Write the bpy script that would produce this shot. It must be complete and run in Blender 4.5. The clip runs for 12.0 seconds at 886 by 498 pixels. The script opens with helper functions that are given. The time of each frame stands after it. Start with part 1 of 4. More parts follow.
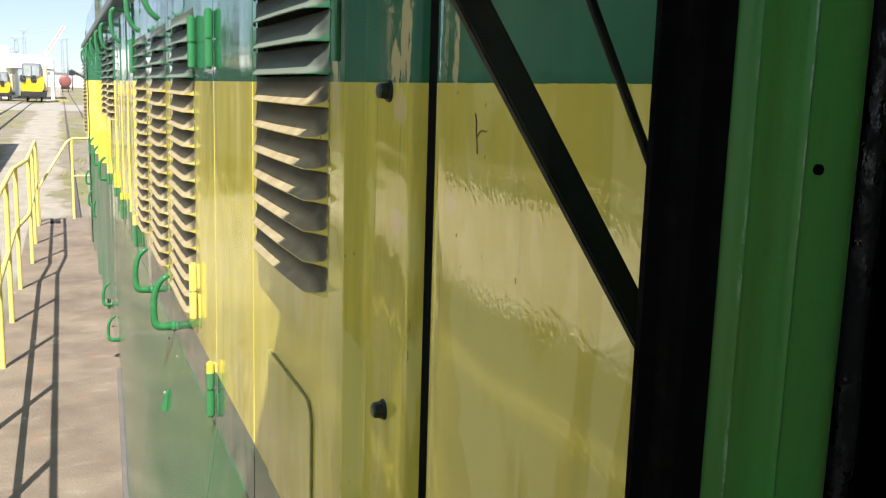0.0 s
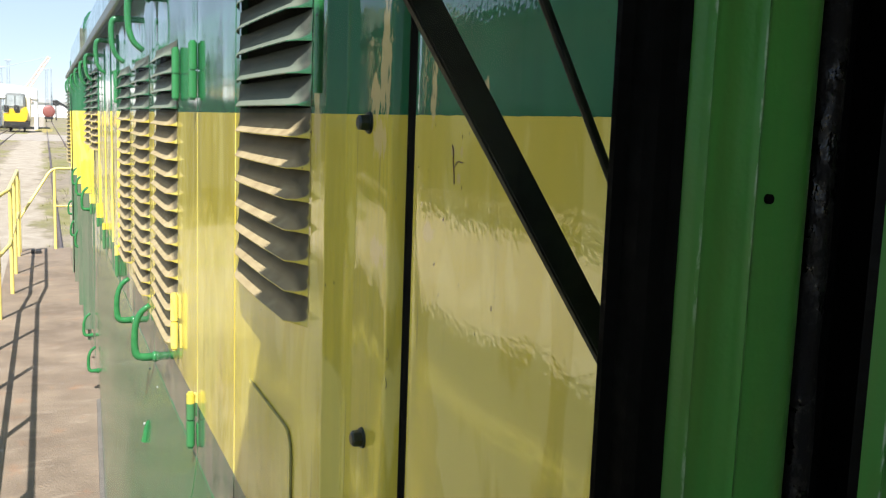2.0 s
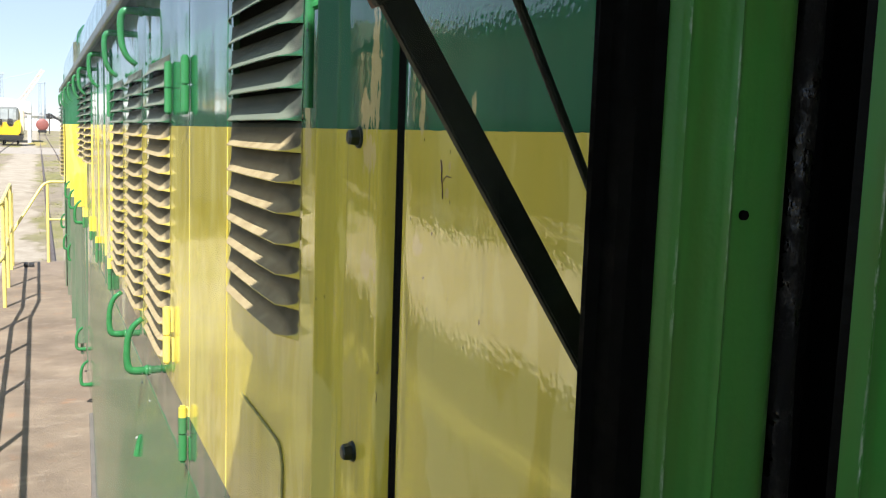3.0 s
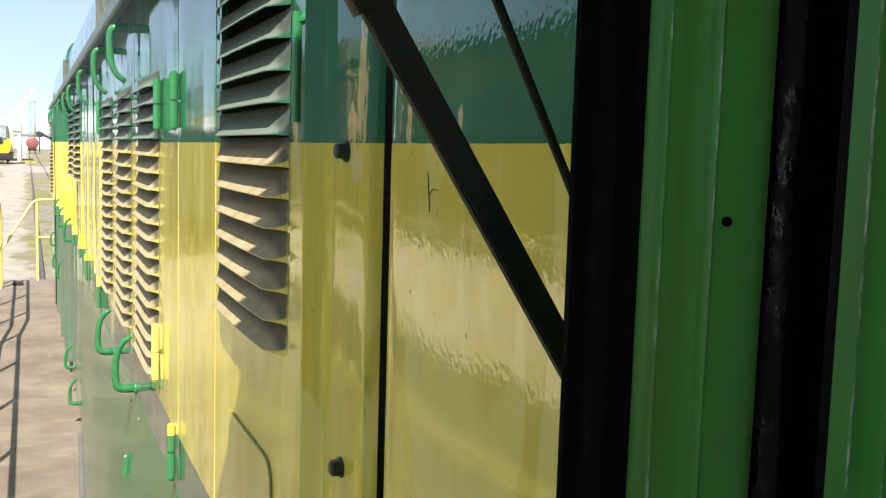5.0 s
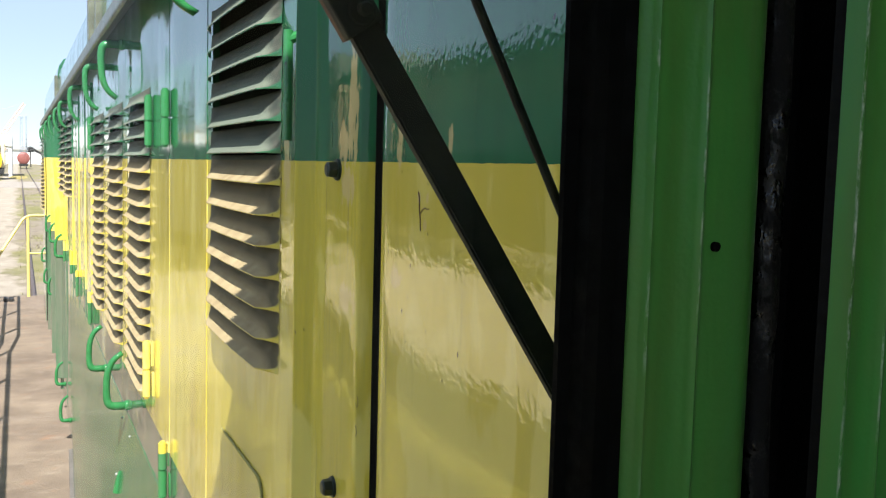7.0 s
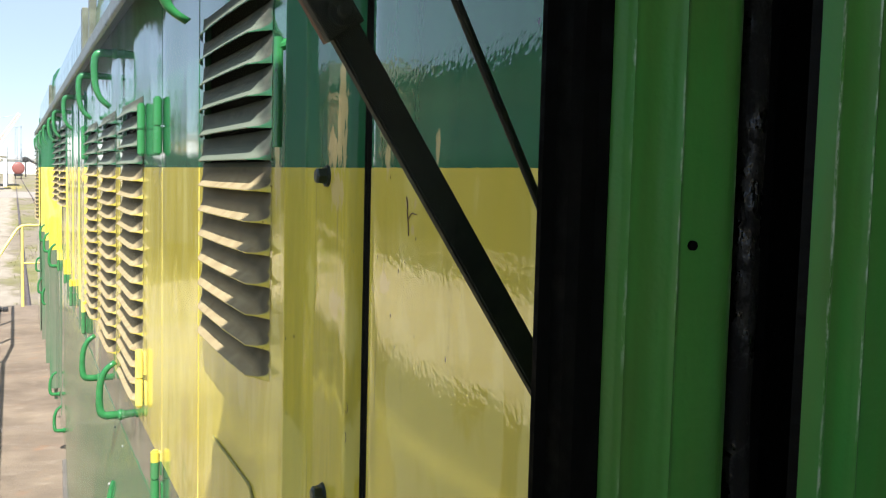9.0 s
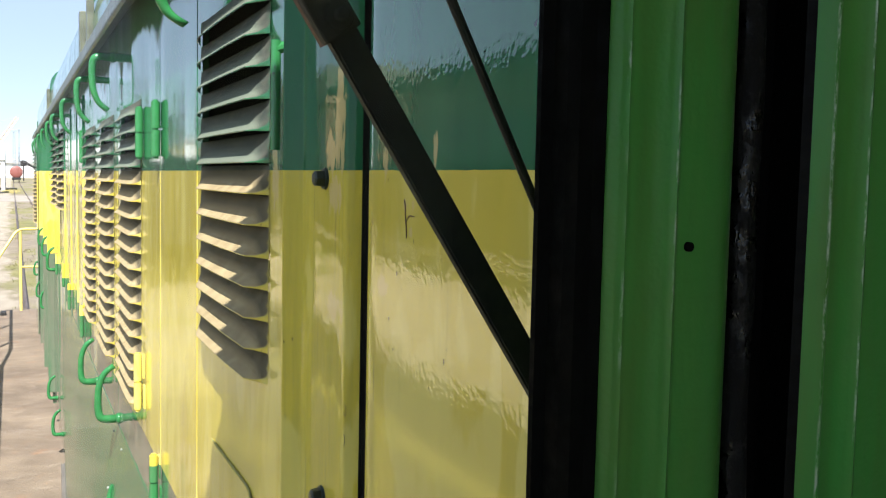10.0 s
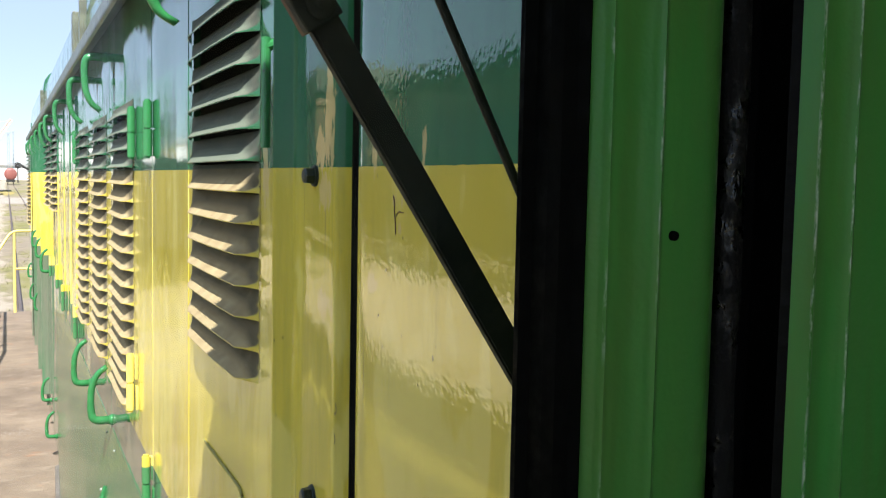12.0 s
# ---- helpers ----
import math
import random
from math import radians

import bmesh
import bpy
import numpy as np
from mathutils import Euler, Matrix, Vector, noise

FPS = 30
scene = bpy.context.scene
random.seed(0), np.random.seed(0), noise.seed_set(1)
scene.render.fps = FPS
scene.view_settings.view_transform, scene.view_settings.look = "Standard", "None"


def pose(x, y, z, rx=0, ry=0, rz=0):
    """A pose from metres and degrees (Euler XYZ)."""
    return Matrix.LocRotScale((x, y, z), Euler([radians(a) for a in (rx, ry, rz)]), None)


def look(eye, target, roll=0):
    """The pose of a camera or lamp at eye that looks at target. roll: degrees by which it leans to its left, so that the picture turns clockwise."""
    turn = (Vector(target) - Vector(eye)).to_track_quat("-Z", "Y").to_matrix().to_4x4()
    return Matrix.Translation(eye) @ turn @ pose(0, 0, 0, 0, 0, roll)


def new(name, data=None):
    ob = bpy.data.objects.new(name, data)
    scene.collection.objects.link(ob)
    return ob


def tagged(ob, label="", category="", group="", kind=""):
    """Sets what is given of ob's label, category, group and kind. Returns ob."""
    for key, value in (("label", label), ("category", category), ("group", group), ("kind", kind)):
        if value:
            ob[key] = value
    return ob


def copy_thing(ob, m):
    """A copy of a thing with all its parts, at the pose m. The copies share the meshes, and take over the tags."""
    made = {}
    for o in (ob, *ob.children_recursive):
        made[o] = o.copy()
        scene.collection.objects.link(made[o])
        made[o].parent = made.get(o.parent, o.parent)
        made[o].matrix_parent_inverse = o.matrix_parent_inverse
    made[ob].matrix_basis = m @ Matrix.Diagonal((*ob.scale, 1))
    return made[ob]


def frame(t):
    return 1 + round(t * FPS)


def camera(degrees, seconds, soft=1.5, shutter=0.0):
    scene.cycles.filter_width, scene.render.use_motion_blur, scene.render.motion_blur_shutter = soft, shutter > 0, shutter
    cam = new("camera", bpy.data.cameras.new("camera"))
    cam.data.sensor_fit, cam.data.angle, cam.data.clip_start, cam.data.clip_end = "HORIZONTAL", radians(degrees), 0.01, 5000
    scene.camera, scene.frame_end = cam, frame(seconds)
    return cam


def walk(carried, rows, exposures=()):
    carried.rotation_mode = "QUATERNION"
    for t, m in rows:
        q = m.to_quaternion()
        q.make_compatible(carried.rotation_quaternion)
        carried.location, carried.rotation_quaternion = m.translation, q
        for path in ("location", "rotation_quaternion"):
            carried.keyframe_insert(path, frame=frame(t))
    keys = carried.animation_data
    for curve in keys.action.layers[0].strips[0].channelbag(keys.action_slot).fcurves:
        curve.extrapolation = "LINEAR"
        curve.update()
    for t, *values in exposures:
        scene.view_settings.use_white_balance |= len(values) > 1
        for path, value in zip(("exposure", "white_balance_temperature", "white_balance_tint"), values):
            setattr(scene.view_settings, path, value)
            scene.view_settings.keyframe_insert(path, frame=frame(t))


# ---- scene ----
cam = camera(51.0, 12.0, soft=1.2)
PATH = [
    (0, (-0.286, 0.076, 1.756), (0.463, 1.9, 1.422), 1.7),
    (0.5, (-0.286, 0.075, 1.755), (0.472, 1.899, 1.439), 1.9),
    (1, (-0.285, 0.073, 1.755), (0.482, 1.895, 1.456), 2.0),
    (1.5, (-0.284, 0.07, 1.755), (0.493, 1.891, 1.473), 2.0),
    (2, (-0.286, 0.063, 1.756), (0.497, 1.884, 1.49), 2.0),
    (2.5, (-0.284, 0.058, 1.757), (0.506, 1.879, 1.504), 1.9),
    (3, (-0.284, 0.057, 1.758), (0.511, 1.876, 1.519), 1.9),
    (5, (-0.28, 0.058, 1.755), (0.533, 1.874, 1.552), 1.7),
    (5.5, (-0.279, 0.057, 1.756), (0.538, 1.872, 1.563), 1.7),
    (6, (-0.28, 0.057, 1.756), (0.542, 1.871, 1.57), 1.6),
    (6.5, (-0.278, 0.058, 1.757), (0.546, 1.871, 1.578), 1.6),
    (7, (-0.279, 0.058, 1.759), (0.549, 1.87, 1.586), 1.5),
    (9, (-0.274, 0.055, 1.756), (0.563, 1.865, 1.603), 1.4),
    (9.5, (-0.275, 0.054, 1.756), (0.565, 1.863, 1.608), 1.4),
    (10, (-0.274, 0.054, 1.756), (0.566, 1.863, 1.608), 1.2),
    (10.5, (-0.274, 0.053, 1.756), (0.569, 1.861, 1.609), 1.2),
    (11, (-0.271, 0.054, 1.754), (0.574, 1.861, 1.608), 1.2),
    (11.5, (-0.27, 0.054, 1.753), (0.578, 1.859, 1.606), 1.0),
    (12, (-0.268, 0.056, 1.752), (0.581, 1.861, 1.607), 1.1),
]
walk(cam, [(t, look(eye, target, roll)) for t, eye, target, roll in PATH], exposures=[(0, 0.70), (3, 0.78), (7, 0.84), (12, 0.89)])

# ---- light: high sun from behind the cab on the walkway side, clear hazy sky ----
SUN = Vector((-0.29, -0.73, 1.0)).normalized()
world = bpy.data.worlds.new("sky")
scene.world = world
world.use_nodes = True
wn = world.node_tree.nodes
sky = wn.new("ShaderNodeTexSky")
sky.sky_type = "NISHITA"
sky.sun_disc = False
sky.sun_elevation = math.asin(SUN.z)
sky.sun_rotation = math.atan2(SUN.x, SUN.y)
sky.air_density, sky.dust_density, sky.ozone_density = 0.85, 0.02, 1.0
tint = wn.new("ShaderNodeMix")
tint.data_type, tint.blend_type = "RGBA", "MULTIPLY"
tint.inputs[0].default_value = 1.0
tint.inputs[7].default_value = (0.90, 0.97, 1.12, 1)
world.node_tree.links.new(sky.outputs[0], tint.inputs[6])
haze = wn.new("ShaderNodeMix")
haze.data_type = "RGBA"
haze.inputs[0].default_value = 0.6
haze.inputs[7].default_value = (3.95, 4.65, 5.6, 1)
world.node_tree.links.new(tint.outputs[2], haze.inputs[6])
world.node_tree.links.new(haze.outputs[2], wn["Background"].inputs[0])
wn["Background"].inputs[1].default_value = 0.098
sun = new("sun", bpy.data.lights.new("sun", "SUN"))
sun.data.energy, sun.data.angle, sun.data.color = 5.5, radians(0.53), (1.0, 0.955, 0.92)
sun.matrix_world = look((0, 0, 0), -SUN) @ pose(0, 0, 0)


# ---- materials ----
class Mat:
    """A node material with a principled shader and short ways to add textures."""

    def __init__(self, name, color=(0.5, 0.5, 0.5), rough=0.5, metal=0.0, coat=0.0, spec=0.5):
        self.m = bpy.data.materials.new(name)
        self.m.use_nodes = True
        self.n, self.l = self.m.node_tree.nodes, self.m.node_tree.links
        self.b = self.n["Principled BSDF"]
        self.set("Base Color", (*color, 1))
        self.set("Roughness", rough)
        self.set("Metallic", metal)
        self.set("Coat Weight", coat)
        self.set("Coat Roughness", 0.04)
        self.set("Specular IOR Level", spec)
        self.bumped = None

    def set(self, key, value):
        self.b.inputs[key].default_value = value

    def pos(self, scale=(1, 1, 1), world=True):
        src = self.n.new("ShaderNodeNewGeometry").outputs["Position"] if world else self.n.new("ShaderNodeTexCoord").outputs["Object"]
        v = self.n.new("ShaderNodeVectorMath")
        v.operation = "MULTIPLY"
        self.l.new(src, v.inputs[0])
        v.inputs[1].default_value = scale
        return v.outputs[0]

    def noise(self, size, scale=(1, 1, 1), detail=4, rough=0.6, world=True):
        t = self.n.new("ShaderNodeTexNoise")
        t.inputs["Scale"].default_value = size
        t.inputs["Detail"].default_value = detail
        t.inputs["Roughness"].default_value = rough
        self.l.new(self.pos(scale, world), t.inputs["Vector"])
        return t.outputs["Fac"]

    def ramp(self, fac, lo, hi, a=0.0, b=1.0):
        r = self.n.new("ShaderNodeMapRange")
        self.l.new(fac, r.inputs[0])
        for i, v in zip((1, 2, 3, 4), (lo, hi, a, b)):
            r.inputs[i].default_value = v
        return r.outputs[0]

    def math(self, op, a, b=0.0):
        m = self.n.new("ShaderNodeMath")
        m.operation = op
        for i, v in enumerate((a, b)):
            if isinstance(v, (int, float)):
                m.inputs[i].default_value = v
            else:
                self.l.new(v, m.inputs[i])
        return m.outputs[0]

    def mix(self, fac, a, b):
        x = self.n.new("ShaderNodeMix")
        x.data_type = "RGBA"
        for i, v in ((0, fac), (6, a), (7, b)):
            if isinstance(v, (int, float)):
                x.inputs[i].default_value = v
            elif isinstance(v, tuple):
                x.inputs[i].default_value = (*v, 1)
            else:
                self.l.new(v, x.inputs[i])
        return x.outputs[2]

    def color(self, out):
        self.l.new(out, self.b.inputs["Base Color"])
        return self

    def rough(self, out):
        self.l.new(out, self.b.inputs["Roughness"])
        return self

    def bump(self, height, distance, strength=1.0):
        u = self.n.new("ShaderNodeBump")
        u.inputs["Strength"].default_value = strength
        u.inputs["Distance"].default_value = distance
        self.l.new(height, u.inputs["Height"])
        if self.bumped is not None:
            self.l.new(self.bumped, u.inputs["Normal"])
        self.bumped = u.outputs[0]
        self.l.new(self.bumped, self.b.inputs["Normal"])
        return self


LINE_TOP, LINE_LOW = 1.763, 1.149
YELLOW, GREEN, LEAF = (0.755, 0.605, 0.082), (0.022, 0.125, 0.056), (0.03, 0.19, 0.058)


# painted tan reflections and flakes at the crack: y, z, half width, half height
SPOTS = [(0.872, 1.822, 0.017, 0.080), (0.890, 1.779, 0.028, 0.026), (0.884, 1.742, 0.025, 0.024), (0.884, 1.635, 0.026, 0.018), (1.104, 1.762, 0.016, 0.055), (0.757, 1.785, 0.008, 0.035), (0.660, 1.772, 0.005, 0.018), (0.7145, 1.736, 0.005, 0.006), (0.699, 1.737, 0.004, 0.008), (0.7045, 1.7155, 0.004, 0.006), (0.762, 1.67, 0.014, 0.010)]


def paint_material(name, wave, peel, upper=GREEN, lower=(0.055, 0.165, 0.065), dent=0.17, gloss=(0.03, 0.105), bleach=0.0, lines=1.0, dusty_low=0.2, shine=0.65):
    """Glossy enamel in the livery: green, a yellow band, green; brush streaks, drips, waviness and peel."""
    k = Mat(name, rough=0.16, spec=shine)
    fuss = 5 if lines > 0.5 else 2
    sep = k.n.new("ShaderNodeSeparateXYZ")
    k.l.new(k.n.new("ShaderNodeNewGeometry").outputs["Position"], sep.inputs[0])
    z = k.math("ADD", sep.outputs[2], k.ramp(k.noise(60, detail=2), 0.3, 0.7, -0.0004, 0.0004))
    streak = k.noise(9, (1, 2.2, 0.35), fuss)
    yellow = k.mix(k.ramp(streak, 0.35, 0.7), YELLOW, (0.672, 0.555, 0.077))
    dirt = k.ramp(k.noise(14, (1, 2.2, 0.22), fuss + 1, 0.7), 0.56, 0.74)
    yellow = k.mix(k.math("MULTIPLY", dirt, 0.5), yellow, (0.38, 0.33, 0.09))
    fine = k.ramp(k.noise(120, (1, 1.6, 0.05), 4, 0.7), 0.4, 0.75)
    yellow = k.mix(k.math("MULTIPLY", fine, 0.28 * lines), yellow, (0.40, 0.36, 0.08))
    stain = k.ramp(k.noise(3.5, (1, 1, 0.6), 5, 0.65), 0.45, 0.7)
    yellow = k.mix(k.math("MULTIPLY", stain, 0.45), yellow, (0.49, 0.45, 0.085))
    if bleach:
        faded = k.ramp(k.noise(4, (1, 1.6, 0.35), 2, 0.6), 0.38, 0.62)
        yellow = k.mix(k.math("MULTIPLY", faded, bleach), yellow, (0.74, 0.64, 0.17))
    # random smears that also put wavy reflections into the yellow
    mottle = k.n.new("ShaderNodeTexNoise")
    mottle.inputs["Scale"].default_value, mottle.inputs["Detail"].default_value, mottle.inputs["Distortion"].default_value = 6.5, 5, 1.6
    k.l.new(k.pos((1, 1.5, 0.45)), mottle.inputs["Vector"])
    yellow = k.mix(k.math("MULTIPLY", k.ramp(mottle.outputs["Fac"], 0.525, 0.575), 0.6), yellow, (0.84, 0.73, 0.21))
    yellow = k.mix(k.math("MULTIPLY", k.ramp(mottle.outputs["Fac"], 0.44, 0.34), 0.25), yellow, (0.46, 0.43, 0.05))
    drip = k.math("MULTIPLY", k.ramp(k.noise(55, (1, 1.6, 0.06), 3), 0.64, 0.70), k.ramp(k.noise(4, detail=2), 0.45, 0.6))
    yellow = k.mix(k.math("MULTIPLY", drip, 0.5), yellow, (0.26, 0.22, 0.10))
    green = k.mix(k.ramp(streak, 0.3, 0.7), upper, tuple(c * 1.35 for c in upper))
    green = k.mix(k.math("MULTIPLY", fine, 0.35 * lines), green, (0.05, 0.13, 0.075))
    low = k.mix(k.ramp(streak, 0.3, 0.7), lower, tuple(c * 1.2 for c in lower))
    low = k.mix(k.math("MULTIPLY", k.ramp(k.noise(7, (1, 1.8, 0.12), 4), 0.38, 0.62), dusty_low), low, (0.19, 0.185, 0.14))
    smear = k.ramp(k.noise(11, (1, 0.5, 0.5), 8, 0.75), 0.5, 0.72)
    low = k.mix(k.math("MULTIPLY", smear, 0.55 * lines), low, (0.20, 0.21, 0.155))
    scratch = k.ramp(k.noise(70, (1, 0.25, 0.9), 3, 0.6), 0.66, 0.70)
    low = k.mix(k.math("MULTIPLY", scratch, 0.5), low, (0.05, 0.075, 0.045))
    base = k.mix(k.math("GREATER_THAN", z, LINE_TOP), yellow, green)
    base = k.mix(k.math("LESS_THAN", z, LINE_LOW), base, low)
    ragged = k.noise(70, (1, 1.3, 0.45), 5, 0.7)
    worn_shiny = None
    for wy, wz, ry, rz in SPOTS:
        dy = k.math("DIVIDE", k.math("SUBTRACT", sep.outputs[1], wy), ry)
        dz = k.math("DIVIDE", k.math("SUBTRACT", sep.outputs[2], wz), rz)
        away = k.math("SQRT", k.math("ADD", k.math("MULTIPLY", dy, dy), k.math("MULTIPLY", dz, dz)))
        spot = k.math("SUBTRACT", ragged, k.math("MULTIPLY", away, 0.30))
        worn_shiny = spot if worn_shiny is None else k.math("MAXIMUM", worn_shiny, spot)
    # tan colour stands for reflections here, besides the flakes by the crack
    base = k.mix(k.math("MULTIPLY", k.ramp(worn_shiny, 0.26, 0.31), 0.7), base, (0.74, 0.58, 0.27))
    specks = k.ramp(k.noise(190, (1, 1, 0.7), 1), 0.725, 0.745)
    specks = k.math("MULTIPLY", specks, k.ramp(k.noise(5, detail=2), 0.5, 0.6))
    k.color(k.mix(specks, base, (0.03, 0.025, 0.02)))
    k.rough(k.ramp(k.noise(7, (1, 2, 0.6), 4), 0.3, 0.8, *gloss))
    k.bump(k.noise(3.0, (1, 1, 0.35), 2 if lines > 0.5 else 0), wave)
    k.bump(k.noise(6, (1, 1.2, 0.4), 2 if lines > 0.5 else 0.6), wave * dent)
    k.bump(k.noise(13, (1, 1, 0.07), 3), wave * 0.035 * lines)
    k.bump(k.noise(210, (1, 1, 0.8), 0.7), peel)
    return k.m


def dusty(name):
    """Band paint: pale dust on upward faces, recess shade put into the colour."""
    m = paint_material(name, 0.0005, 0.0006)
    n, l = m.node_tree.nodes, m.node_tree.links
    b = n["Principled BSDF"]
    old = b.inputs["Base Color"].links[0].from_socket
    sep = n.new("ShaderNodeSeparateXYZ")
    l.new(n.new("ShaderNodeNewGeometry").outputs["Normal"], sep.inputs[0])
    r = n.new("ShaderNodeMapRange")
    l.new(sep.outputs[2], r.inputs[0])
    for i, v in zip((1, 2, 3, 4), (0.02, 0.16, 0.0, 1.0)):
        r.inputs[i].default_value = v
    mx = n.new("ShaderNodeMix")
    mx.data_type = "RGBA"
    high = n.new("ShaderNodeSeparateXYZ")
    l.new(n.new("ShaderNodeNewGeometry").outputs["Position"], high.inputs[0])
    above = n.new("ShaderNodeMapRange")
    l.new(high.outputs[2], above.inputs[0])
    for i, v in zip((1, 2, 3, 4), (LINE_TOP - 0.002, LINE_TOP + 0.002, 0.92, 0.85)):
        above.inputs[i].default_value = v
    mul = n.new("ShaderNodeMath")
    mul.operation = "MULTIPLY"
    l.new(r.outputs[0], mul.inputs[0])
    l.new(above.outputs[0], mul.inputs[1])
    l.new(mul.outputs[0], mx.inputs[0])
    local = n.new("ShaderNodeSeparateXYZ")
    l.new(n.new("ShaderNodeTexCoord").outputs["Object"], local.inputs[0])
    # the slat's inner half is coloured dark to draw its shaded recess
    recess_shade = n.new("ShaderNodeMapRange")
    l.new(local.outputs[0], recess_shade.inputs[0])
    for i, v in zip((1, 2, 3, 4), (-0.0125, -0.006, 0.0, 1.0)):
        recess_shade.inputs[i].default_value = v
    dust_and_shade = n.new("ShaderNodeMix")
    dust_and_shade.data_type = "RGBA"
    l.new(recess_shade.outputs[0], dust_and_shade.inputs[0])
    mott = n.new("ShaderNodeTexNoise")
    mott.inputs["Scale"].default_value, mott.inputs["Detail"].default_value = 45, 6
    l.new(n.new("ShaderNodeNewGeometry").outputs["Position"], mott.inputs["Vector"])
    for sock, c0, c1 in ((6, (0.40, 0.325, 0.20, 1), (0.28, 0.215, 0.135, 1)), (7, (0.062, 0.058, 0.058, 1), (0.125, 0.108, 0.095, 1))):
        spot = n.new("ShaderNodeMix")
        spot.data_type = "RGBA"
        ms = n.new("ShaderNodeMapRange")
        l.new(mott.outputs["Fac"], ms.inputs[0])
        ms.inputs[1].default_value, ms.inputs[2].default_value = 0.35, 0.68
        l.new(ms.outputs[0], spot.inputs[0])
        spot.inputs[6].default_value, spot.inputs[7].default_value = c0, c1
        l.new(spot.outputs[2], dust_and_shade.inputs[sock])
    side = n.new("ShaderNodeMapRange")
    l.new(high.outputs[2], side.inputs[0])
    for i, v in zip((1, 2, 3, 4), (LINE_TOP - 0.002, LINE_TOP + 0.002, 0.0, 0.85)):
        side.inputs[i].default_value = v
    film = n.new("ShaderNodeMix")
    film.data_type = "RGBA"
    l.new(side.outputs[0], film.inputs[0])
    l.new(dust_and_shade.inputs[6].links[0].from_socket, film.inputs[6])
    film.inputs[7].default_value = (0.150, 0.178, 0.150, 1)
    l.new(film.outputs[2], dust_and_shade.inputs[6])
    l.new(dust_and_shade.outputs[2], mx.inputs[7])
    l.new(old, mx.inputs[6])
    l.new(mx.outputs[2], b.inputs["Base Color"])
    rr = n.new("ShaderNodeMapRange")
    l.new(r.outputs[0], rr.inputs[0])
    rr.inputs[2].default_value, rr.inputs[3].default_value, rr.inputs[4].default_value = 0.8, 0.15, 0.85
    l.new(rr.outputs[0], b.inputs["Roughness"])
    rs = n.new("ShaderNodeMapRange")
    l.new(r.outputs[0], rs.inputs[0])
    rs.inputs[2].default_value, rs.inputs[3].default_value, rs.inputs[4].default_value = 0.8, 0.5, 0.12
    l.new(rs.outputs[0], b.inputs["Specular IOR Level"])
    return m


def simple(name, color, rough=0.5, metal=0.0, size=20, vary=0.25, bump=0.0004, world=True, spec=0.5):
    k = Mat(name, color, rough, metal, spec=spec)
    n = k.noise(size, detail=6, world=world)
    k.color(k.mix(k.ramp(n, 0.3, 0.7), tuple(c * (1 - vary) for c in color), tuple(min(1, c * (1 + vary)) for c in color)))
    k.rough(k.ramp(k.noise(size * 2.3, detail=3, world=world), 0.3, 0.7, max(0.03, rough * 0.75), min(1, rough * 1.25)))
    if bump:
        k.bump(n, bump)
    return k.m


M_PAINT = paint_material("hood_enamel", 0.0022, 0.00012, dent=0.34, lines=0.6, bleach=0.25, shine=0.9, gloss=(0.04, 0.085))
M_PATCH = paint_material("patch_enamel", 0.003, 0.0002, dent=0.4, lines=0.6, bleach=1.0, shine=0.9)
M_PAINT_FAR = paint_material("door_enamel", 0.012, 0.0001, lower=(0.07, 0.15, 0.08), dent=0.30, bleach=0.65, lines=0.3, dusty_low=0.8)
M_STRIP = paint_material("strip_enamel", 0.0045, 0.00006, dent=0.5, gloss=(0.02, 0.07), shine=0.22, lines=2.0)
M_COVER = paint_material("cover_enamel", 0.0016, 0.0001, lower=(0.035, 0.150, 0.052), dent=0.3, gloss=(0.10, 0.19), lines=0.3, shine=0.25)
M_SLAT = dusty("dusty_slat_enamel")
M_HINGE = paint_material("hinge_enamel", 0.0005, 0.0004, LEAF, LEAF)
# for cab walls out of view, made pale to bounce light onto the sash
M_LINING = simple("cream_bounce_lining", (0.62, 0.60, 0.50), 0.5, size=6, vary=0.08)
M_RIVET = simple("pale_rivet", (0.3, 0.31, 0.28), 0.4, size=80)
M_LEAF = simple("bright_green_enamel", LEAF, 0.22, size=40, vary=0.2)
M_YELLOW = simple("rail_yellow_enamel", (0.82, 0.67, 0.19), 0.35, size=30, vary=0.12)
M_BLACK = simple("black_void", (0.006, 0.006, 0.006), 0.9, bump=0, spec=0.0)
M_RUBBER = simple("black_rubber", (0.003, 0.0032, 0.0026), 0.7, size=60, spec=0.06)
M_TAR = simple("tarry_black_paint", (0.002, 0.002, 0.002), 0.45, size=110, bump=0.001, spec=0.12)

M_STEEL = simple("dark_bolt_steel", (0.032, 0.044, 0.040), 0.32, 0.5, size=80)
M_WIPER = simple("black_wiper_enamel", (0.016, 0.020, 0.013), 0.6, size=120, vary=0.45, spec=0.3)
M_GUTTER = simple("gutter_grey_green", (0.13, 0.14, 0.10), 0.35, size=20, vary=0.4)
M_FLANGE = simple("dusty_flange", (0.15, 0.135, 0.115), 0.6, size=30, vary=0.3)
M_EDGE_SHADE = simple("olive_edge_shade", (0.30, 0.28, 0.09), 0.7, size=60, vary=0.4)
M_RUST = simple("rust_brown", (0.16, 0.095, 0.06), 0.8, size=200)


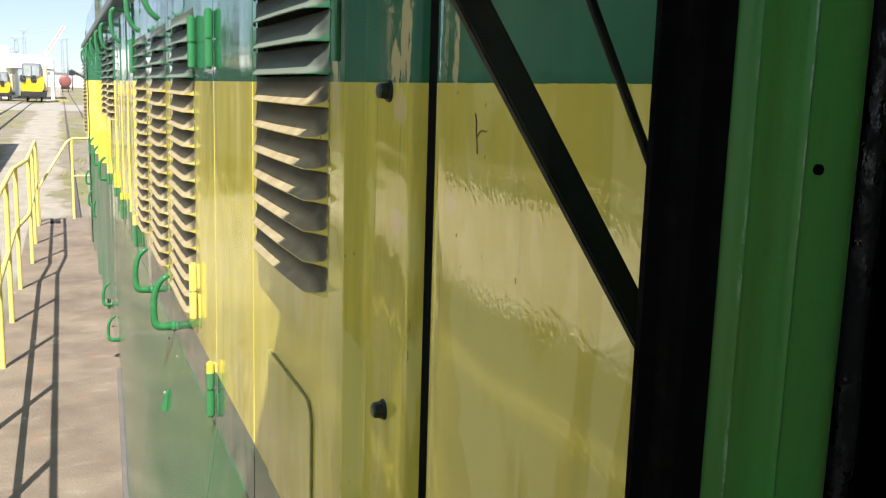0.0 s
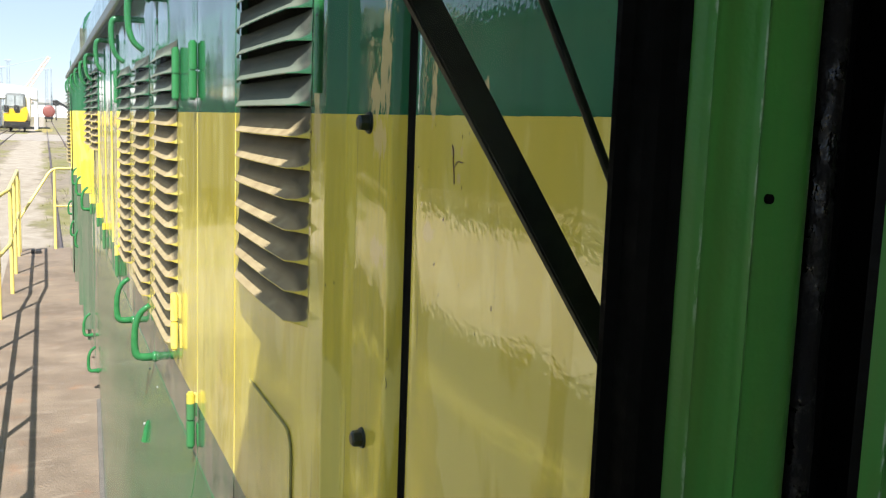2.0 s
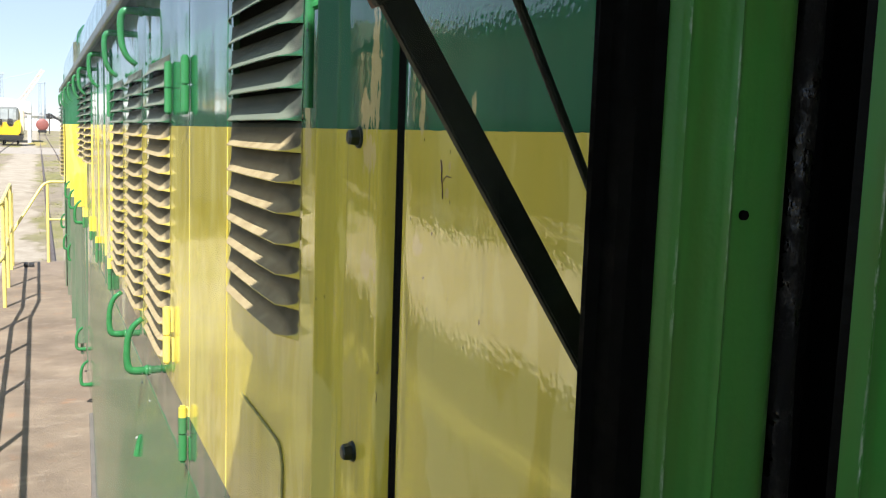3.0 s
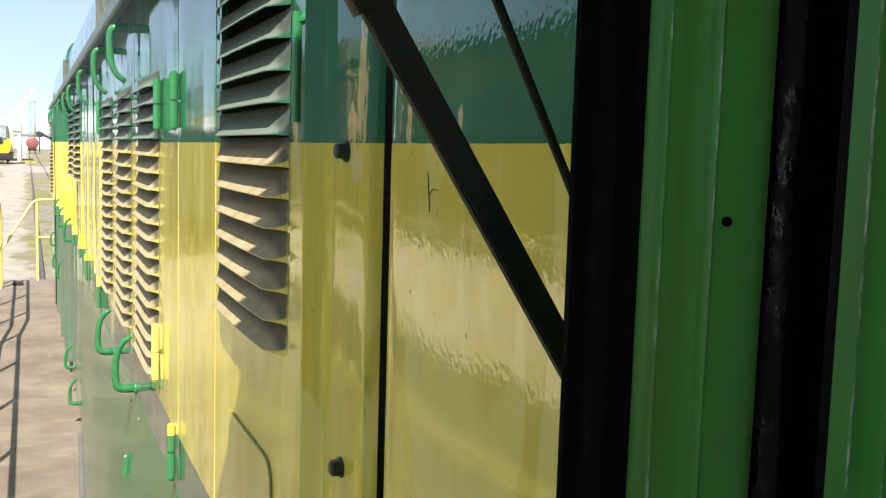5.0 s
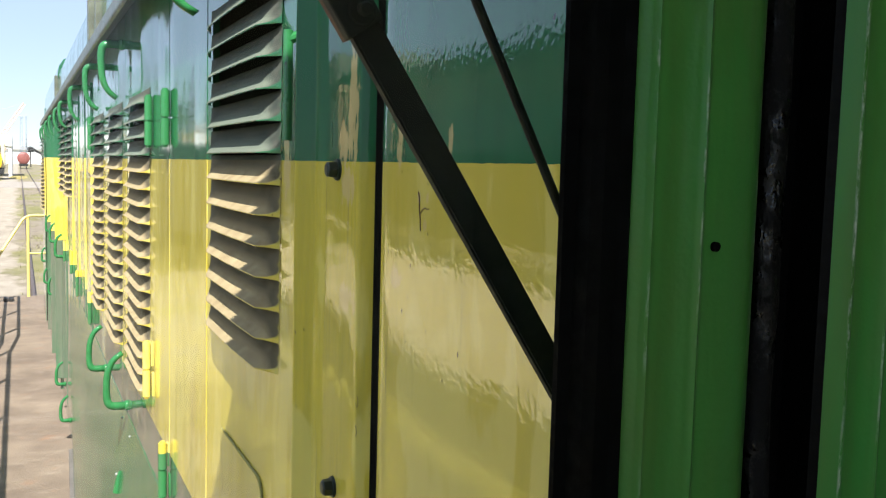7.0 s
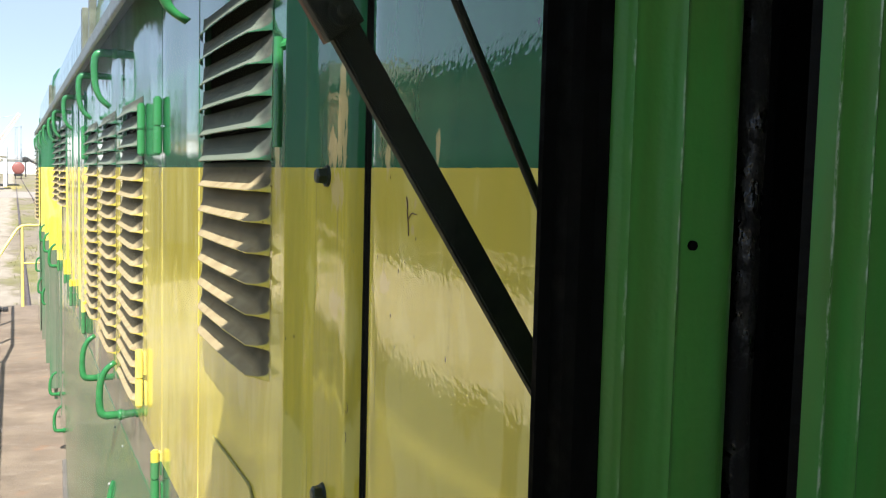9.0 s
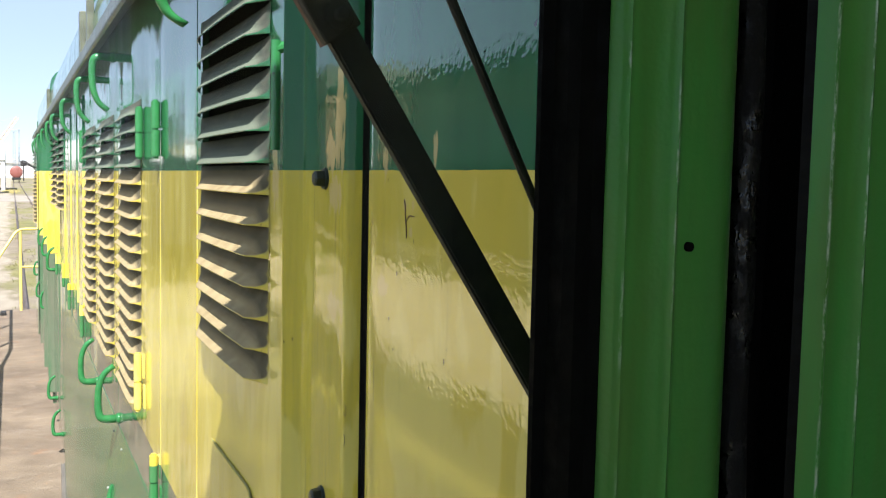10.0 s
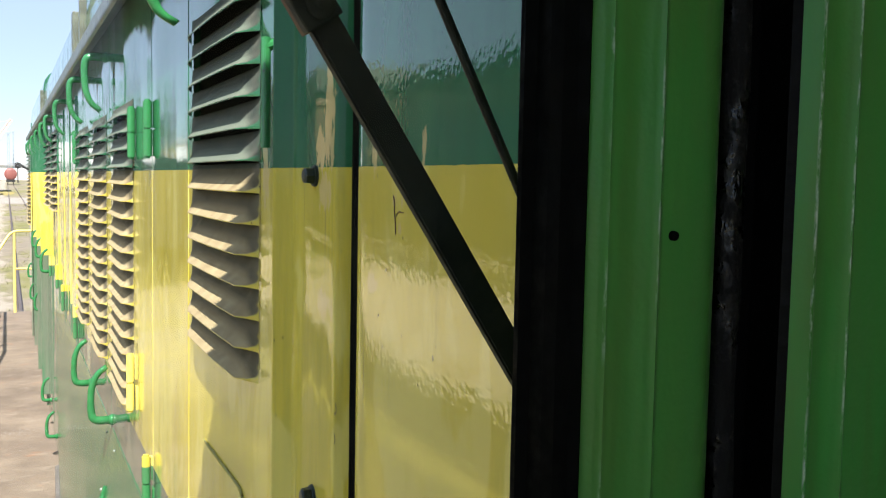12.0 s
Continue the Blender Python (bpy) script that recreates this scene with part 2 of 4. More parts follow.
def cable_material():
    k = Mat("tarred_cable_sheath", (0.002, 0.002, 0.002), spec=0.4)
    k.rough(k.ramp(k.noise(60, (1, 1, 0.9), 5, 0.75), 0.40, 0.53, 0.10, 0.85))
    k.bump(k.noise(110, (1, 1, 0.5), 4), 0.003)
    k.bump(k.noise(26, detail=2), 0.003)
    return k.m


M_CABLE = cable_material()


def sash_material():
    k = Mat("cab_green_enamel", rough=0.28, spec=0.25)
    n = k.noise(12, (1, 4, 0.5), 5)
    base = k.mix(k.ramp(n, 0.3, 0.75), (0.056, 0.350, 0.064), (0.128, 0.292, 0.066))
    blot = k.ramp(k.noise(30, (1.5, 1.5, 0.2), 4), 0.5, 0.75)
    base = k.mix(k.math("MULTIPLY", blot, 0.4), base, (0.12, 0.15, 0.035))
    sep = k.n.new("ShaderNodeSeparateXYZ")
    k.l.new(k.n.new("ShaderNodeNewGeometry").outputs["Position"], sep.inputs[0])
    # pale dashes paint the ridges' glints; the one at -0.05 is a worn edge
    worn_shiny = None
    for r in (-0.0980, -0.0803, -0.0500, -0.0108, 0.0040):
        near = k.ramp(k.math("ABSOLUTE", k.math("SUBTRACT", sep.outputs[0], r)), 0.0002, 0.0007, 1, 0)
        worn_shiny = near if worn_shiny is None else k.math("MAXIMUM", worn_shiny, near)
    fleck = k.math("MULTIPLY", k.ramp(k.noise(300, (1, 1, 0.25), 4, 0.7), 0.45, 0.6), k.ramp(k.noise(9, (1, 1, 1), 3), 0.47, 0.60))
    k.color(k.mix(k.math("MULTIPLY", worn_shiny, fleck), base, (0.66, 0.78, 0.64)))
    k.bump(k.noise(25, (2, 2, 0.3), 3), 0.0008)
    k.bump(k.noise(180, detail=2), 0.0003)
    return k.m


M_SASH = sash_material()


def floor_material():
    k = Mat("walkway_weathered_steel", rough=0.8)
    n = k.noise(2.2, detail=8, rough=0.65)
    base = k.mix(k.ramp(n, 0.35, 0.7), (0.165, 0.125, 0.089), (0.285, 0.223, 0.158))
    rust = k.ramp(k.noise(5, detail=7, rough=0.7), 0.58, 0.72)
    base = k.mix(k.math("MULTIPLY", rust, 0.6), base, (0.34, 0.17, 0.085))
    scuff = k.ramp(k.noise(9, (0.5, 1.4, 1), 9, 0.75), 0.54, 0.66)
    base = k.mix(k.math("MULTIPLY", scuff, 0.55), base, (0.365, 0.30, 0.225))
    oil = k.ramp(k.noise(3.2, (1, 0.6, 1), 7, 0.7), 0.56, 0.68)
    base = k.mix(k.math("MULTIPLY", oil, 0.4), base, (0.12, 0.09, 0.065))
    chips = k.ramp(k.noise(16, (1, 0.5, 1), 3), 0.71, 0.74)
    grit = k.ramp(k.noise(120, detail=4), 0.3, 0.7, 0.75, 1.2)
    sp = k.n.new("ShaderNodeVectorMath")
    sp.operation = "SCALE"
    k.l.new(base, sp.inputs[0])
    k.l.new(grit, sp.inputs[3])
    base = sp.outputs[0]
    k.color(k.mix(chips, base, (0.55, 0.52, 0.46)))
    k.bump(k.noise(60, detail=5), 0.006)
    return k.m


M_FLOOR = floor_material()


def ground_material():
    k = Mat("yard_ground", rough=0.95, spec=0.2)
    sep = k.n.new("ShaderNodeSeparateXYZ")
    k.l.new(k.n.new("ShaderNodeNewGeometry").outputs["Position"], sep.inputs[0])
    n = k.noise(0.5, detail=8, rough=0.7)
    grass = k.mix(k.ramp(n, 0.35, 0.65), (0.17, 0.175, 0.065), (0.28, 0.255, 0.12))
    gravel = k.mix(k.ramp(k.noise(1.2, detail=8, rough=0.75), 0.3, 0.7), (0.19, 0.16, 0.12), (0.33, 0.285, 0.215))
    patch = k.ramp(k.noise(0.28, (1, 0.4, 1), 6, 0.65), 0.46, 0.56)
    base = k.mix(patch, gravel, grass)
    pale = k.mix(k.ramp(k.noise(1.5, (1, 0.6, 1), 8, 0.7), 0.3, 0.7), (0.29, 0.25, 0.19), (0.46, 0.41, 0.33))
    wob = k.math("ADD", sep.outputs[0], k.ramp(k.noise(0.9, (1, 0.5, 1), 6, 0.7), 0.2, 0.8, -0.9, 0.9))
    strip = k.math("MULTIPLY", k.math("MULTIPLY", k.ramp(wob, -2.9, -2.6), k.ramp(wob, -0.6, -0.35, 1, 0)), k.ramp(sep.outputs[1], 14, 18))
    # ground tones out of view, chosen for their reflection in the hood paint
    dark_near = k.math("MULTIPLY", k.ramp(wob, -4.6, -4.2), k.ramp(sep.outputs[1], 12, 16, 1, 0))
    base = k.mix(dark_near, base, (0.125, 0.108, 0.082))
    ballast = k.math("MULTIPLY", k.math("MULTIPLY", k.ramp(wob, -6.3, -6.0), k.ramp(wob, -4.5, -4.1, 1, 0)), k.ramp(sep.outputs[1], 20, 26, 1, 0))
    base = k.mix(ballast, base, k.mix(k.ramp(k.noise(14, detail=4), 0.35, 0.65), (0.05, 0.042, 0.034), (0.10, 0.085, 0.066)))
    wy = k.math("ADD", sep.outputs[1], k.ramp(k.noise(0.6, detail=5), 0.2, 0.8, -2.0, 2.0))
    apron = k.math("MULTIPLY", k.math("MULTIPLY", k.ramp(wob, -17.6, -17.0), k.ramp(wob, -6.3, -6.0, 1, 0)), k.math("MULTIPLY", k.ramp(wy, 9.5, 11), k.ramp(wy, 106, 110, 1, 0)))
    base = k.mix(apron, base, k.mix(k.ramp(k.noise(1.1, detail=6, rough=0.7), 0.35, 0.65), (0.74, 0.63, 0.45), (0.50, 0.37, 0.20)))
    base = k.mix(k.math("MULTIPLY", apron, k.ramp(k.noise(0.16, (1, 0.5, 1), 4, 0.6), 0.54, 0.60)), base, grass)
    k.color(k.mix(strip, base, pale))
    k.bump(k.noise(6, detail=8, rough=0.7), 0.06)
    return k.m


M_GROUND = ground_material()
M_ROAD = simple("crossing_concrete", (0.34, 0.305, 0.255), 0.9, size=1.0, vary=0.15, bump=0.02)
M_RAIL = simple("rail_steel", (0.16, 0.12, 0.10), 0.5, 0.5, size=3)
M_GRASS = simple("grass_blades", (0.27, 0.265, 0.115), 0.8, size=1.5, vary=0.4, bump=0)
M_WHITE = simple("white_cladding", (0.80, 0.80, 0.78), 0.6, size=0.6, vary=0.04, bump=0)
M_GREY = simple("shaded_grey_cladding", (0.42, 0.43, 0.43), 0.7, size=0.5, vary=0.1, bump=0)
M_GREYGREEN = simple("machine_grey", (0.16, 0.18, 0.17), 0.5, size=1, bump=0)
M_CREAM = simple("machine_cream", (0.75, 0.68, 0.45), 0.5, size=1, vary=0.1, bump=0)
M_DARK = simple("dark_underframe", (0.02, 0.02, 0.02), 0.7, size=2, bump=0)
M_MACH = simple("machine_yellow", (0.80, 0.50, 0.02), 0.4, size=1, vary=0.1, bump=0)
M_GLASSY = simple("dark_window_glass", (0.03, 0.04, 0.05), 0.08, size=1, bump=0)
# pale grey puts the sky's reflection into the windscreen colour
M_PANE = simple("sky_lit_windscreen", (0.36, 0.40, 0.40), 0.1, size=1, bump=0)
M_OCHRE = simple("ochre_flowers", (0.33, 0.27, 0.085), 0.95, size=2, vary=0.25, bump=0.02)
M_RED = simple("faded_red_tank", (0.26, 0.085, 0.07), 0.5, size=0.5, vary=0.2, bump=0)
# orange paled to carry the haze of distance
M_CRANE = simple("hazed_crane_orange", (0.82, 0.60, 0.50), 0.6, size=0.3, vary=0.1, bump=0)
M_TAN = simple("tan_concrete", (0.50, 0.36, 0.20), 0.9, size=0.6, vary=0.12, bump=0)
M_BRICK = simple("sooty_brick", (0.24, 0.25, 0.19), 0.9, size=0.8, vary=0.3, bump=0)
# bluish pale grey, with the distant haze mixed into the colour
M_MAST = simple("hazed_mast_grey", (0.36, 0.43, 0.50), 0.6, size=0.5, vary=0.1, bump=0)
M_BARK = simple("grey_bark", (0.14, 0.11, 0.08), 0.9, size=3, vary=0.3, bump=0.01)
M_POPLAR = simple("poplar_leaves", (0.06, 0.12, 0.03), 0.7, size=2, vary=0.4, bump=0)
M_GOLDLEAF = simple("yellowed_leaves", (0.50, 0.30, 0.04), 0.7, size=2, vary=0.3, bump=0)
M_FARTREE = simple("far_foliage", (0.10, 0.13, 0.09), 0.9, size=0.3, vary=0.3, bump=0)


def glass_material():
    k = Mat("window_glass")
    clear, gloss, mixer = k.n.new("ShaderNodeBsdfTransparent"), k.n.new("ShaderNodeBsdfGlossy"), k.n.new("ShaderNodeMixShader")
    gloss.inputs["Roughness"].default_value = 0.02
    fres = k.n.new("ShaderNodeFresnel")
    fres.inputs[0].default_value = 1.33
    k.l.new(fres.outputs[0], mixer.inputs[0])
    k.l.new(clear.outputs[0], mixer.inputs[1])
    k.l.new(gloss.outputs[0], mixer.inputs[2])
    k.l.new(mixer.outputs[0], k.n["Material Output"].inputs[0])
    return k.m


M_GLASS = glass_material()


# ---- mesh helpers ----
def part(name, bm, material, parent=None, label="", smooth=False):
    me = bpy.data.meshes.new(name)
    bmesh.ops.recalc_face_normals(bm, faces=bm.faces)
    if smooth:
        for e in bm.edges:
            if len(e.link_faces) == 2 and e.calc_face_angle() > 0.6:
                e.smooth = False
    bm.to_mesh(me)
    bm.free()
    me.materials.append(material)
    if smooth:
        for p in me.polygons:
            p.use_smooth = True
    ob = new(name, me)
    ob.parent = parent
    if label:
        tagged(ob, label)
    return ob


def shared(name, me, parent, m):
    ob = new(name, me)
    ob.parent = parent
    ob.matrix_basis = m
    return ob


def holder(name, parent=None, at=(0, 0, 0), label="", category="", group="", kind=""):
    ob = new(name)
    ob.empty_display_size = 0.1
    ob.parent = parent
    ob.location = at
    return tagged(ob, label, category, group, kind)


def box(bm, x0, x1, y0, y1, z0, z1, bevel=0.0):
    r = bmesh.ops.create_cube(bm, size=1, matrix=Matrix.Translation(((x0 + x1) / 2, (y0 + y1) / 2, (z0 + z1) / 2)) @ Matrix.Diagonal((abs(x1 - x0), abs(y1 - y0), abs(z1 - z0), 1)))
    if bevel:
        edges = list({e for v in r["verts"] for e in v.link_edges})
        bmesh.ops.bevel(bm, geom=edges, offset=bevel, segments=2, affect="EDGES", profile=0.6)
    return bm


def boxed(*a, **k):
    return box(bmesh.new(), *a, **k)


def tube(bm, points, radius, sides=10, cap=True, tip=None):
    """A pipe along a line of points, with mitred rings; tip: the radius at its end."""
    pts = [Vector(p) for p in points]
    girth = [radius if tip is None else radius + (tip - radius) * i / (len(pts) - 1) for i in range(len(pts))]
    rings = []
    up = Vector((0.13, 0.31, 0.94))
    for i, p in enumerate(pts):
        d = ((pts[min(i + 1, len(pts) - 1)] - p).normalized() + (p - pts[max(i - 1, 0)]).normalized()).normalized()
        a = d.cross(up).normalized()
        b = d.cross(a).normalized()
        rings.append([bm.verts.new(p + girth[i] * (math.cos(2 * math.pi * j / sides) * a + math.sin(2 * math.pi * j / sides) * b)) for j in range(sides)])
    for r, s in zip(rings, rings[1:]):
        for j in range(sides):
            bm.faces.new((r[j], r[(j + 1) % sides], s[(j + 1) % sides], s[j]))
    if cap:
        bm.faces.new(rings[0])
        bm.faces.new(rings[-1])
    return bm


def bent(points, radius, steps=5):
    """The same line with its corners rounded."""
    pts = [Vector(p) for p in points]
    out = [pts[0]]
    for a, b, c in zip(pts, pts[1:], pts[2:]):
        r1 = min(radius, (a - b).length * 0.49)
        r2 = min(radius, (c - b).length * 0.49)
        p, q = b + (a - b).normalized() * r1, b + (c - b).normalized() * r2
        for i in range(steps + 1):
            t = i / steps
            out.append((1 - t) ** 2 * p + 2 * t * (1 - t) * b + t * t * q)
    return out + [pts[-1]]


def extrude(bm, profile, z0, z1, steps=1, closed=True):
    """A profile in x and y, drawn up from z0 to z1."""
    rings = [[bm.verts.new((x, y, z0 + (z1 - z0) * i / steps)) for x, y in profile] for i in range(steps + 1)]
    n = len(profile)
    for r, s in zip(rings, rings[1:]):
        for j in range(n if closed else n - 1):
            bm.faces.new((r[j], r[(j + 1) % n], s[(j + 1) % n], s[j]))
    if closed:
        bm.faces.new(rings[0])
        bm.faces.new(rings[-1])
    return bm


def sheet(y0, y1, z0, z1, x=0.0, thick=0.004, holes=()):
    """A steel sheet on the plane x, facing -x, with rectangular openings (y0, y1, z0, z1) and a rounded rim."""
    bm = bmesh.new()
    ys = sorted({y0, y1, *[h[0] for h in holes], *[h[1] for h in holes]})
    zs = sorted({z0, z1, *[h[2] for h in holes], *[h[3] for h in holes]})
    vs = {(y, z): bm.verts.new((x, y, z)) for y in ys for z in zs}
    for a, b in zip(ys, ys[1:]):
        for c, d in zip(zs, zs[1:]):
            my, mz = (a + b) / 2, (c + d) / 2
            if not any(h[0] < my < h[1] and h[2] < mz < h[3] for h in holes):
                bm.faces.new((vs[a, c], vs[a, d], vs[b, d], vs[b, c]))
    for v in [v for v in bm.verts if not v.link_faces]:
        bm.verts.remove(v)
    ex = bmesh.ops.extrude_face_region(bm, geom=list(bm.faces))
    bmesh.ops.translate(bm, vec=(thick, 0, 0), verts=[g for g in ex["geom"] if isinstance(g, bmesh.types.BMVert)])
    return bm


def slat_mesh(name, width, pitch, depth, taper, material):
    """A pressed louvre: closed at the top and the ends, hooded over an opening along its lower lip."""
    bm = bmesh.new()
    rows = [(1.06, -0.10), (1.0, 0.0), (0.93, 0.08), (0.78, 0.20), (0.56, 0.37), (0.44, 0.47), (0.385, 0.53), (0.31, 0.68), (0.20, 0.90), (0.165, 0.98), (0.145, 1.0), (0.115, 0.985), (0.115, 0.90)]
    grid = []
    far_taper = 0.085 if pitch < 0.04 else 0.07
    stops = [0, 0.12, 0.5, 0.88, 1.0]
    ys = [-width / 2 + taper * u for u in stops] + [-width / 2 + taper + (width - taper - far_taper) * u / 8 for u in range(1, 8)] + [width / 2 - far_taper * u for u in reversed(stops)]
    for y in ys:
        u = y / width + 0.5
        e = min(1, (width / 2 + y) / taper, math.sin(math.pi / 2 * min(1, (width / 2 - y) / far_taper)))
        wob = 1 + 0.05 * math.sin(7 * u + width * 40)
        ring = []
        for k, (zz, d) in enumerate(rows):
            flat = 1.06 - 0.96 * k / (len(rows) - 1)
            ring.append(bm.verts.new((-depth * d * e * wob - 0.0015 + 0.001 * zz, y, pitch * (flat + (zz - flat) * (1 - (1 - e) ** 2)))))
        grid.append(ring)
    for a, b in zip(grid, grid[1:]):
        for j in range(len(rows) - 1):
            bm.faces.new((a[j], b[j], b[j + 1], a[j + 1]))
    me = bpy.data.meshes.new(name)
    bmesh.ops.recalc_face_normals(bm, faces=bm.faces)
    for e in bm.edges:
        if len(e.link_faces) == 2 and e.calc_face_angle() > 0.38:
            e.smooth = False
    bm.to_mesh(me)
    bm.free()
    me.materials.append(material)
    for p in me.polygons:
        p.use_smooth = True
    return me


# ---- the locomotive ----
HOOD_END = 11.9
loco = holder("locomotive", None, (0.76, 5, -1.6), "green and yellow diesel locomotive with louvred hood doors", "locomotive")
LOCO_INV = Matrix.Translation((-0.76, -5, 1.6))


def lpart(name, bm, material, label="", smooth=False, parent=None):
    """A part of the locomotive, drawn in world places."""
    if parent is None:
        bm.transform(LOCO_INV)
    return part(name, bm, material, parent or loco, label, smooth)


def lholder(name, label=""):
    """A part without a body of its own, whose pieces are drawn in world places."""
    ob = holder(name, loco, (-0.76, -5, 1.6), label)
    return ob


# black box painted as the hood's unlit inside, and its far end
lpart("hood_interior", boxed(0.07, 1.45, 0.36, HOOD_END - 0.05, 0.0, 2.3), M_BLACK, "black fill for the unlit inside of the hood")
lpart("hood_end", boxed(-0.005, 1.525, HOOD_END, HOOD_END + 0.05, 0.0, 2.34, 0.01), M_PAINT_FAR)

# near side panel with rolled edge, rubber seal, bolted cover strip
near = [(0.06, 0.36), (0.0, 0.37), (0.0, 0.772), (0.0003, 0.786), (0.0014, 0.799), (0.0035, 0.8045), (0.008, 0.8065), (0.06, 0.8065)]
lpart("side_panel", extrude(bmesh.new(), near, 1.0, 2.172, 1, True), M_PAINT, "glossy panel, yellow below and green above", True)
lpart("joint_seal", boxed(0.0134, 0.06, 0.8065, 0.8435, 0.9, 2.172), M_RUBBER, "black rubber seal")
bm = tube(bmesh.new(), bent([(-0.0004, 0.7160, 1.7405), (-0.0006, 0.7128, 1.7350), (-0.0006, 0.7132, 1.7280), (-0.0005, 0.7112, 1.7210), (-0.0003, 0.7105, 1.7110)], 0.003), 0.00045, 6)
tube(bm, bent([(-0.0005, 0.7115, 1.7235), (-0.0006, 0.7065, 1.7275), (-0.0006, 0.7020, 1.7292), (-0.0005, 0.6995, 1.7278), (-0.0003, 0.6955, 1.7282)], 0.002), 0.0004, 6)
lpart("paint_crack", bm, M_RUST, "cracked flake in the yellow paint", True)
for by, bz in ((0.852, 1.543), (0.855, 1.515)):
    bm = bmesh.new()
    ring = [(0.0006, by + 0.0035 * math.cos(a), bz + 0.005 * math.sin(a)) for a in [i * math.pi / 6 for i in range(2, 13)]]
    lpart("paint_blister", tube(bm, ring, 0.00035, 5), M_RUST, "broken blister edge in the paint", True)
strip = lholder("cover_strip", "raised cover strip held by bolts")
prof = [(0.06, 0.8440), (0.0140, 0.8440), (0.0131, 0.8445), (0.0020, 0.8530), (0.0005, 0.8546), (0.0, 0.8565), (-0.0002, 0.862), (-0.0006, 0.90), (-0.0006, 0.95), (-0.0002, 0.978), (-0.0002, 0.9880), (-0.0016, 0.9915), (-0.0160, 1.0040), (-0.0172, 1.0060), (-0.0172, 1.0090), (-0.0158, 1.0110), (0.002, 1.028), (0.004, 1.062), (0.06, 1.062)]
part("strip_body", extrude(bmesh.new(), prof, 0.95, 2.172), M_STRIP, strip, smooth=True)


def bolt_bm():
    bm = bmesh.new()
    bmesh.ops.create_cone(bm, cap_ends=True, segments=20, radius1=0.0108, radius2=0.0100, depth=0.003, matrix=pose(-0.002, 0, 0, 0, -90, 0))
    bmesh.ops.create_cone(bm, cap_ends=True, segments=6, radius1=0.0086, radius2=0.0080, depth=0.008, matrix=pose(-0.0074, 0, 0, 0, -90, 0))
    bmesh.ops.create_cone(bm, cap_ends=True, segments=12, radius1=0.0074, radius2=0.0055, depth=0.0018, matrix=pose(-0.0122, 0, 0, 0, -90, 0))
    return bm


for bz in (1.755, 1.443, 2.05, 1.13):
    b = part("bolt", bolt_bm(), M_STEEL, strip, "dark hexagon bolt with washer")
    b.location = (0.0003, 0.914, bz)


def louvre_door(y0, y1, z0, z1, columns, lz0, count, pitch, depth, label, material, x=0.0, taper=0.032):
    """A hood door: sheet with openings, pressed slats, folded rim."""
    d = lholder("louvre_door", label)
    holes = [(a, b, lz0 + 0.11 * pitch, lz0 + count * pitch) for a, b in columns]
    part("door_sheet", sheet(y0, y1, z0, z1, x, 0.01, holes), material, d)
    for a, b in columns:
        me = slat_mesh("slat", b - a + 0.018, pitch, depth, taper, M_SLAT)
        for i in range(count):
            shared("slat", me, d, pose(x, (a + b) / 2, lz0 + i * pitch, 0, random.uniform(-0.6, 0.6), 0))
    return d


louvre_door(1.056, 1.598, 0.95, 2.172, [(1.137, 1.556)], 1.505, 13, 0.0375, 0.021, "door with pressed louvres across the colour line", M_PAINT, taper=0.04)
bm = bmesh.new()
pp = [(1.465, 0.985), (1.465, 1.353)] + [(1.232 - 0.032 * math.sin(a), 1.321 + 0.032 * math.cos(a)) for a in [i * math.pi / 12 for i in range(7)]] + [(1.20, 0.985)]
ra, rb = [bm.verts.new((-0.0035, y, z)) for y, z in pp], [bm.verts.new((0.0, y, z)) for y, z in pp]
bm.faces.new(ra)
for j in range(len(pp)):
    bm.faces.new((ra[j], ra[(j + 1) % len(pp)], rb[(j + 1) % len(pp)], rb[j]))
lpart("patch_plate", bm, M_PATCH, "thin welded repair plate with rounded corner")
# olive bead added to draw the shadow line at the plate's edge
lpart("plate_edge_shade", tube(bmesh.new(), [(-0.0015, y - 0.001, z + 0.001) for y, z in pp[1:-1]] + [(-0.0015, 1.199, 1.12)], 0.0015, 7), M_EDGE_SHADE, "dark bead painting the shadow along the plate edge", True)
bm = tube(bmesh.new(), [(-0.010, 1.068, 1.785), (-0.010, 1.068, 1.905)], 0.0055, 12)
tube(bm, [(-0.010, 1.068, 1.895), (0.002, 1.068, 1.9)], 0.006, 10)
lpart("hinge_pin", bm, M_HINGE, "slim green hinge pin", True)
lpart("hood_panel", sheet(1.606, 2.016, 0.95, 2.172, 0.0, 0.01), M_PAINT_FAR, "plain glossy hood panel")
louvre_door(2.024, 2.865, 0.98, 2.172, [(2.33, 2.77)], 1.199, 18, 0.0405, 0.024, "door with tall pressed louvres", M_PAINT_FAR, taper=0.05)
louvre_door(2.873, 3.545, 0.98, 2.172, [(2.97, 3.41)], 1.199, 18, 0.0405, 0.024, "door with tall pressed louvres", M_PAINT_FAR, taper=0.05)
louvre_door(3.553, 4.25, 0.98, 2.172, [(3.65, 4.09)], 1.199, 18, 0.0405, 0.024, "door with tall pressed louvres", M_PAINT_FAR, taper=0.05)
for a, b in ((4.258, 4.70), (4.708, 5.20), (5.208, 5.80)):
    lpart("hood_panel", sheet(a, b, 0.0, 2.172, 0.0, 0.01), M_PAINT_FAR, "plain glossy hood panel")
louvre_door(5.808, 6.70, 0.0, 2.172, [(5.9, 6.6)], 1.53, 12, 0.0405, 0.027, "door with short pressed louvres", M_PAINT_FAR)
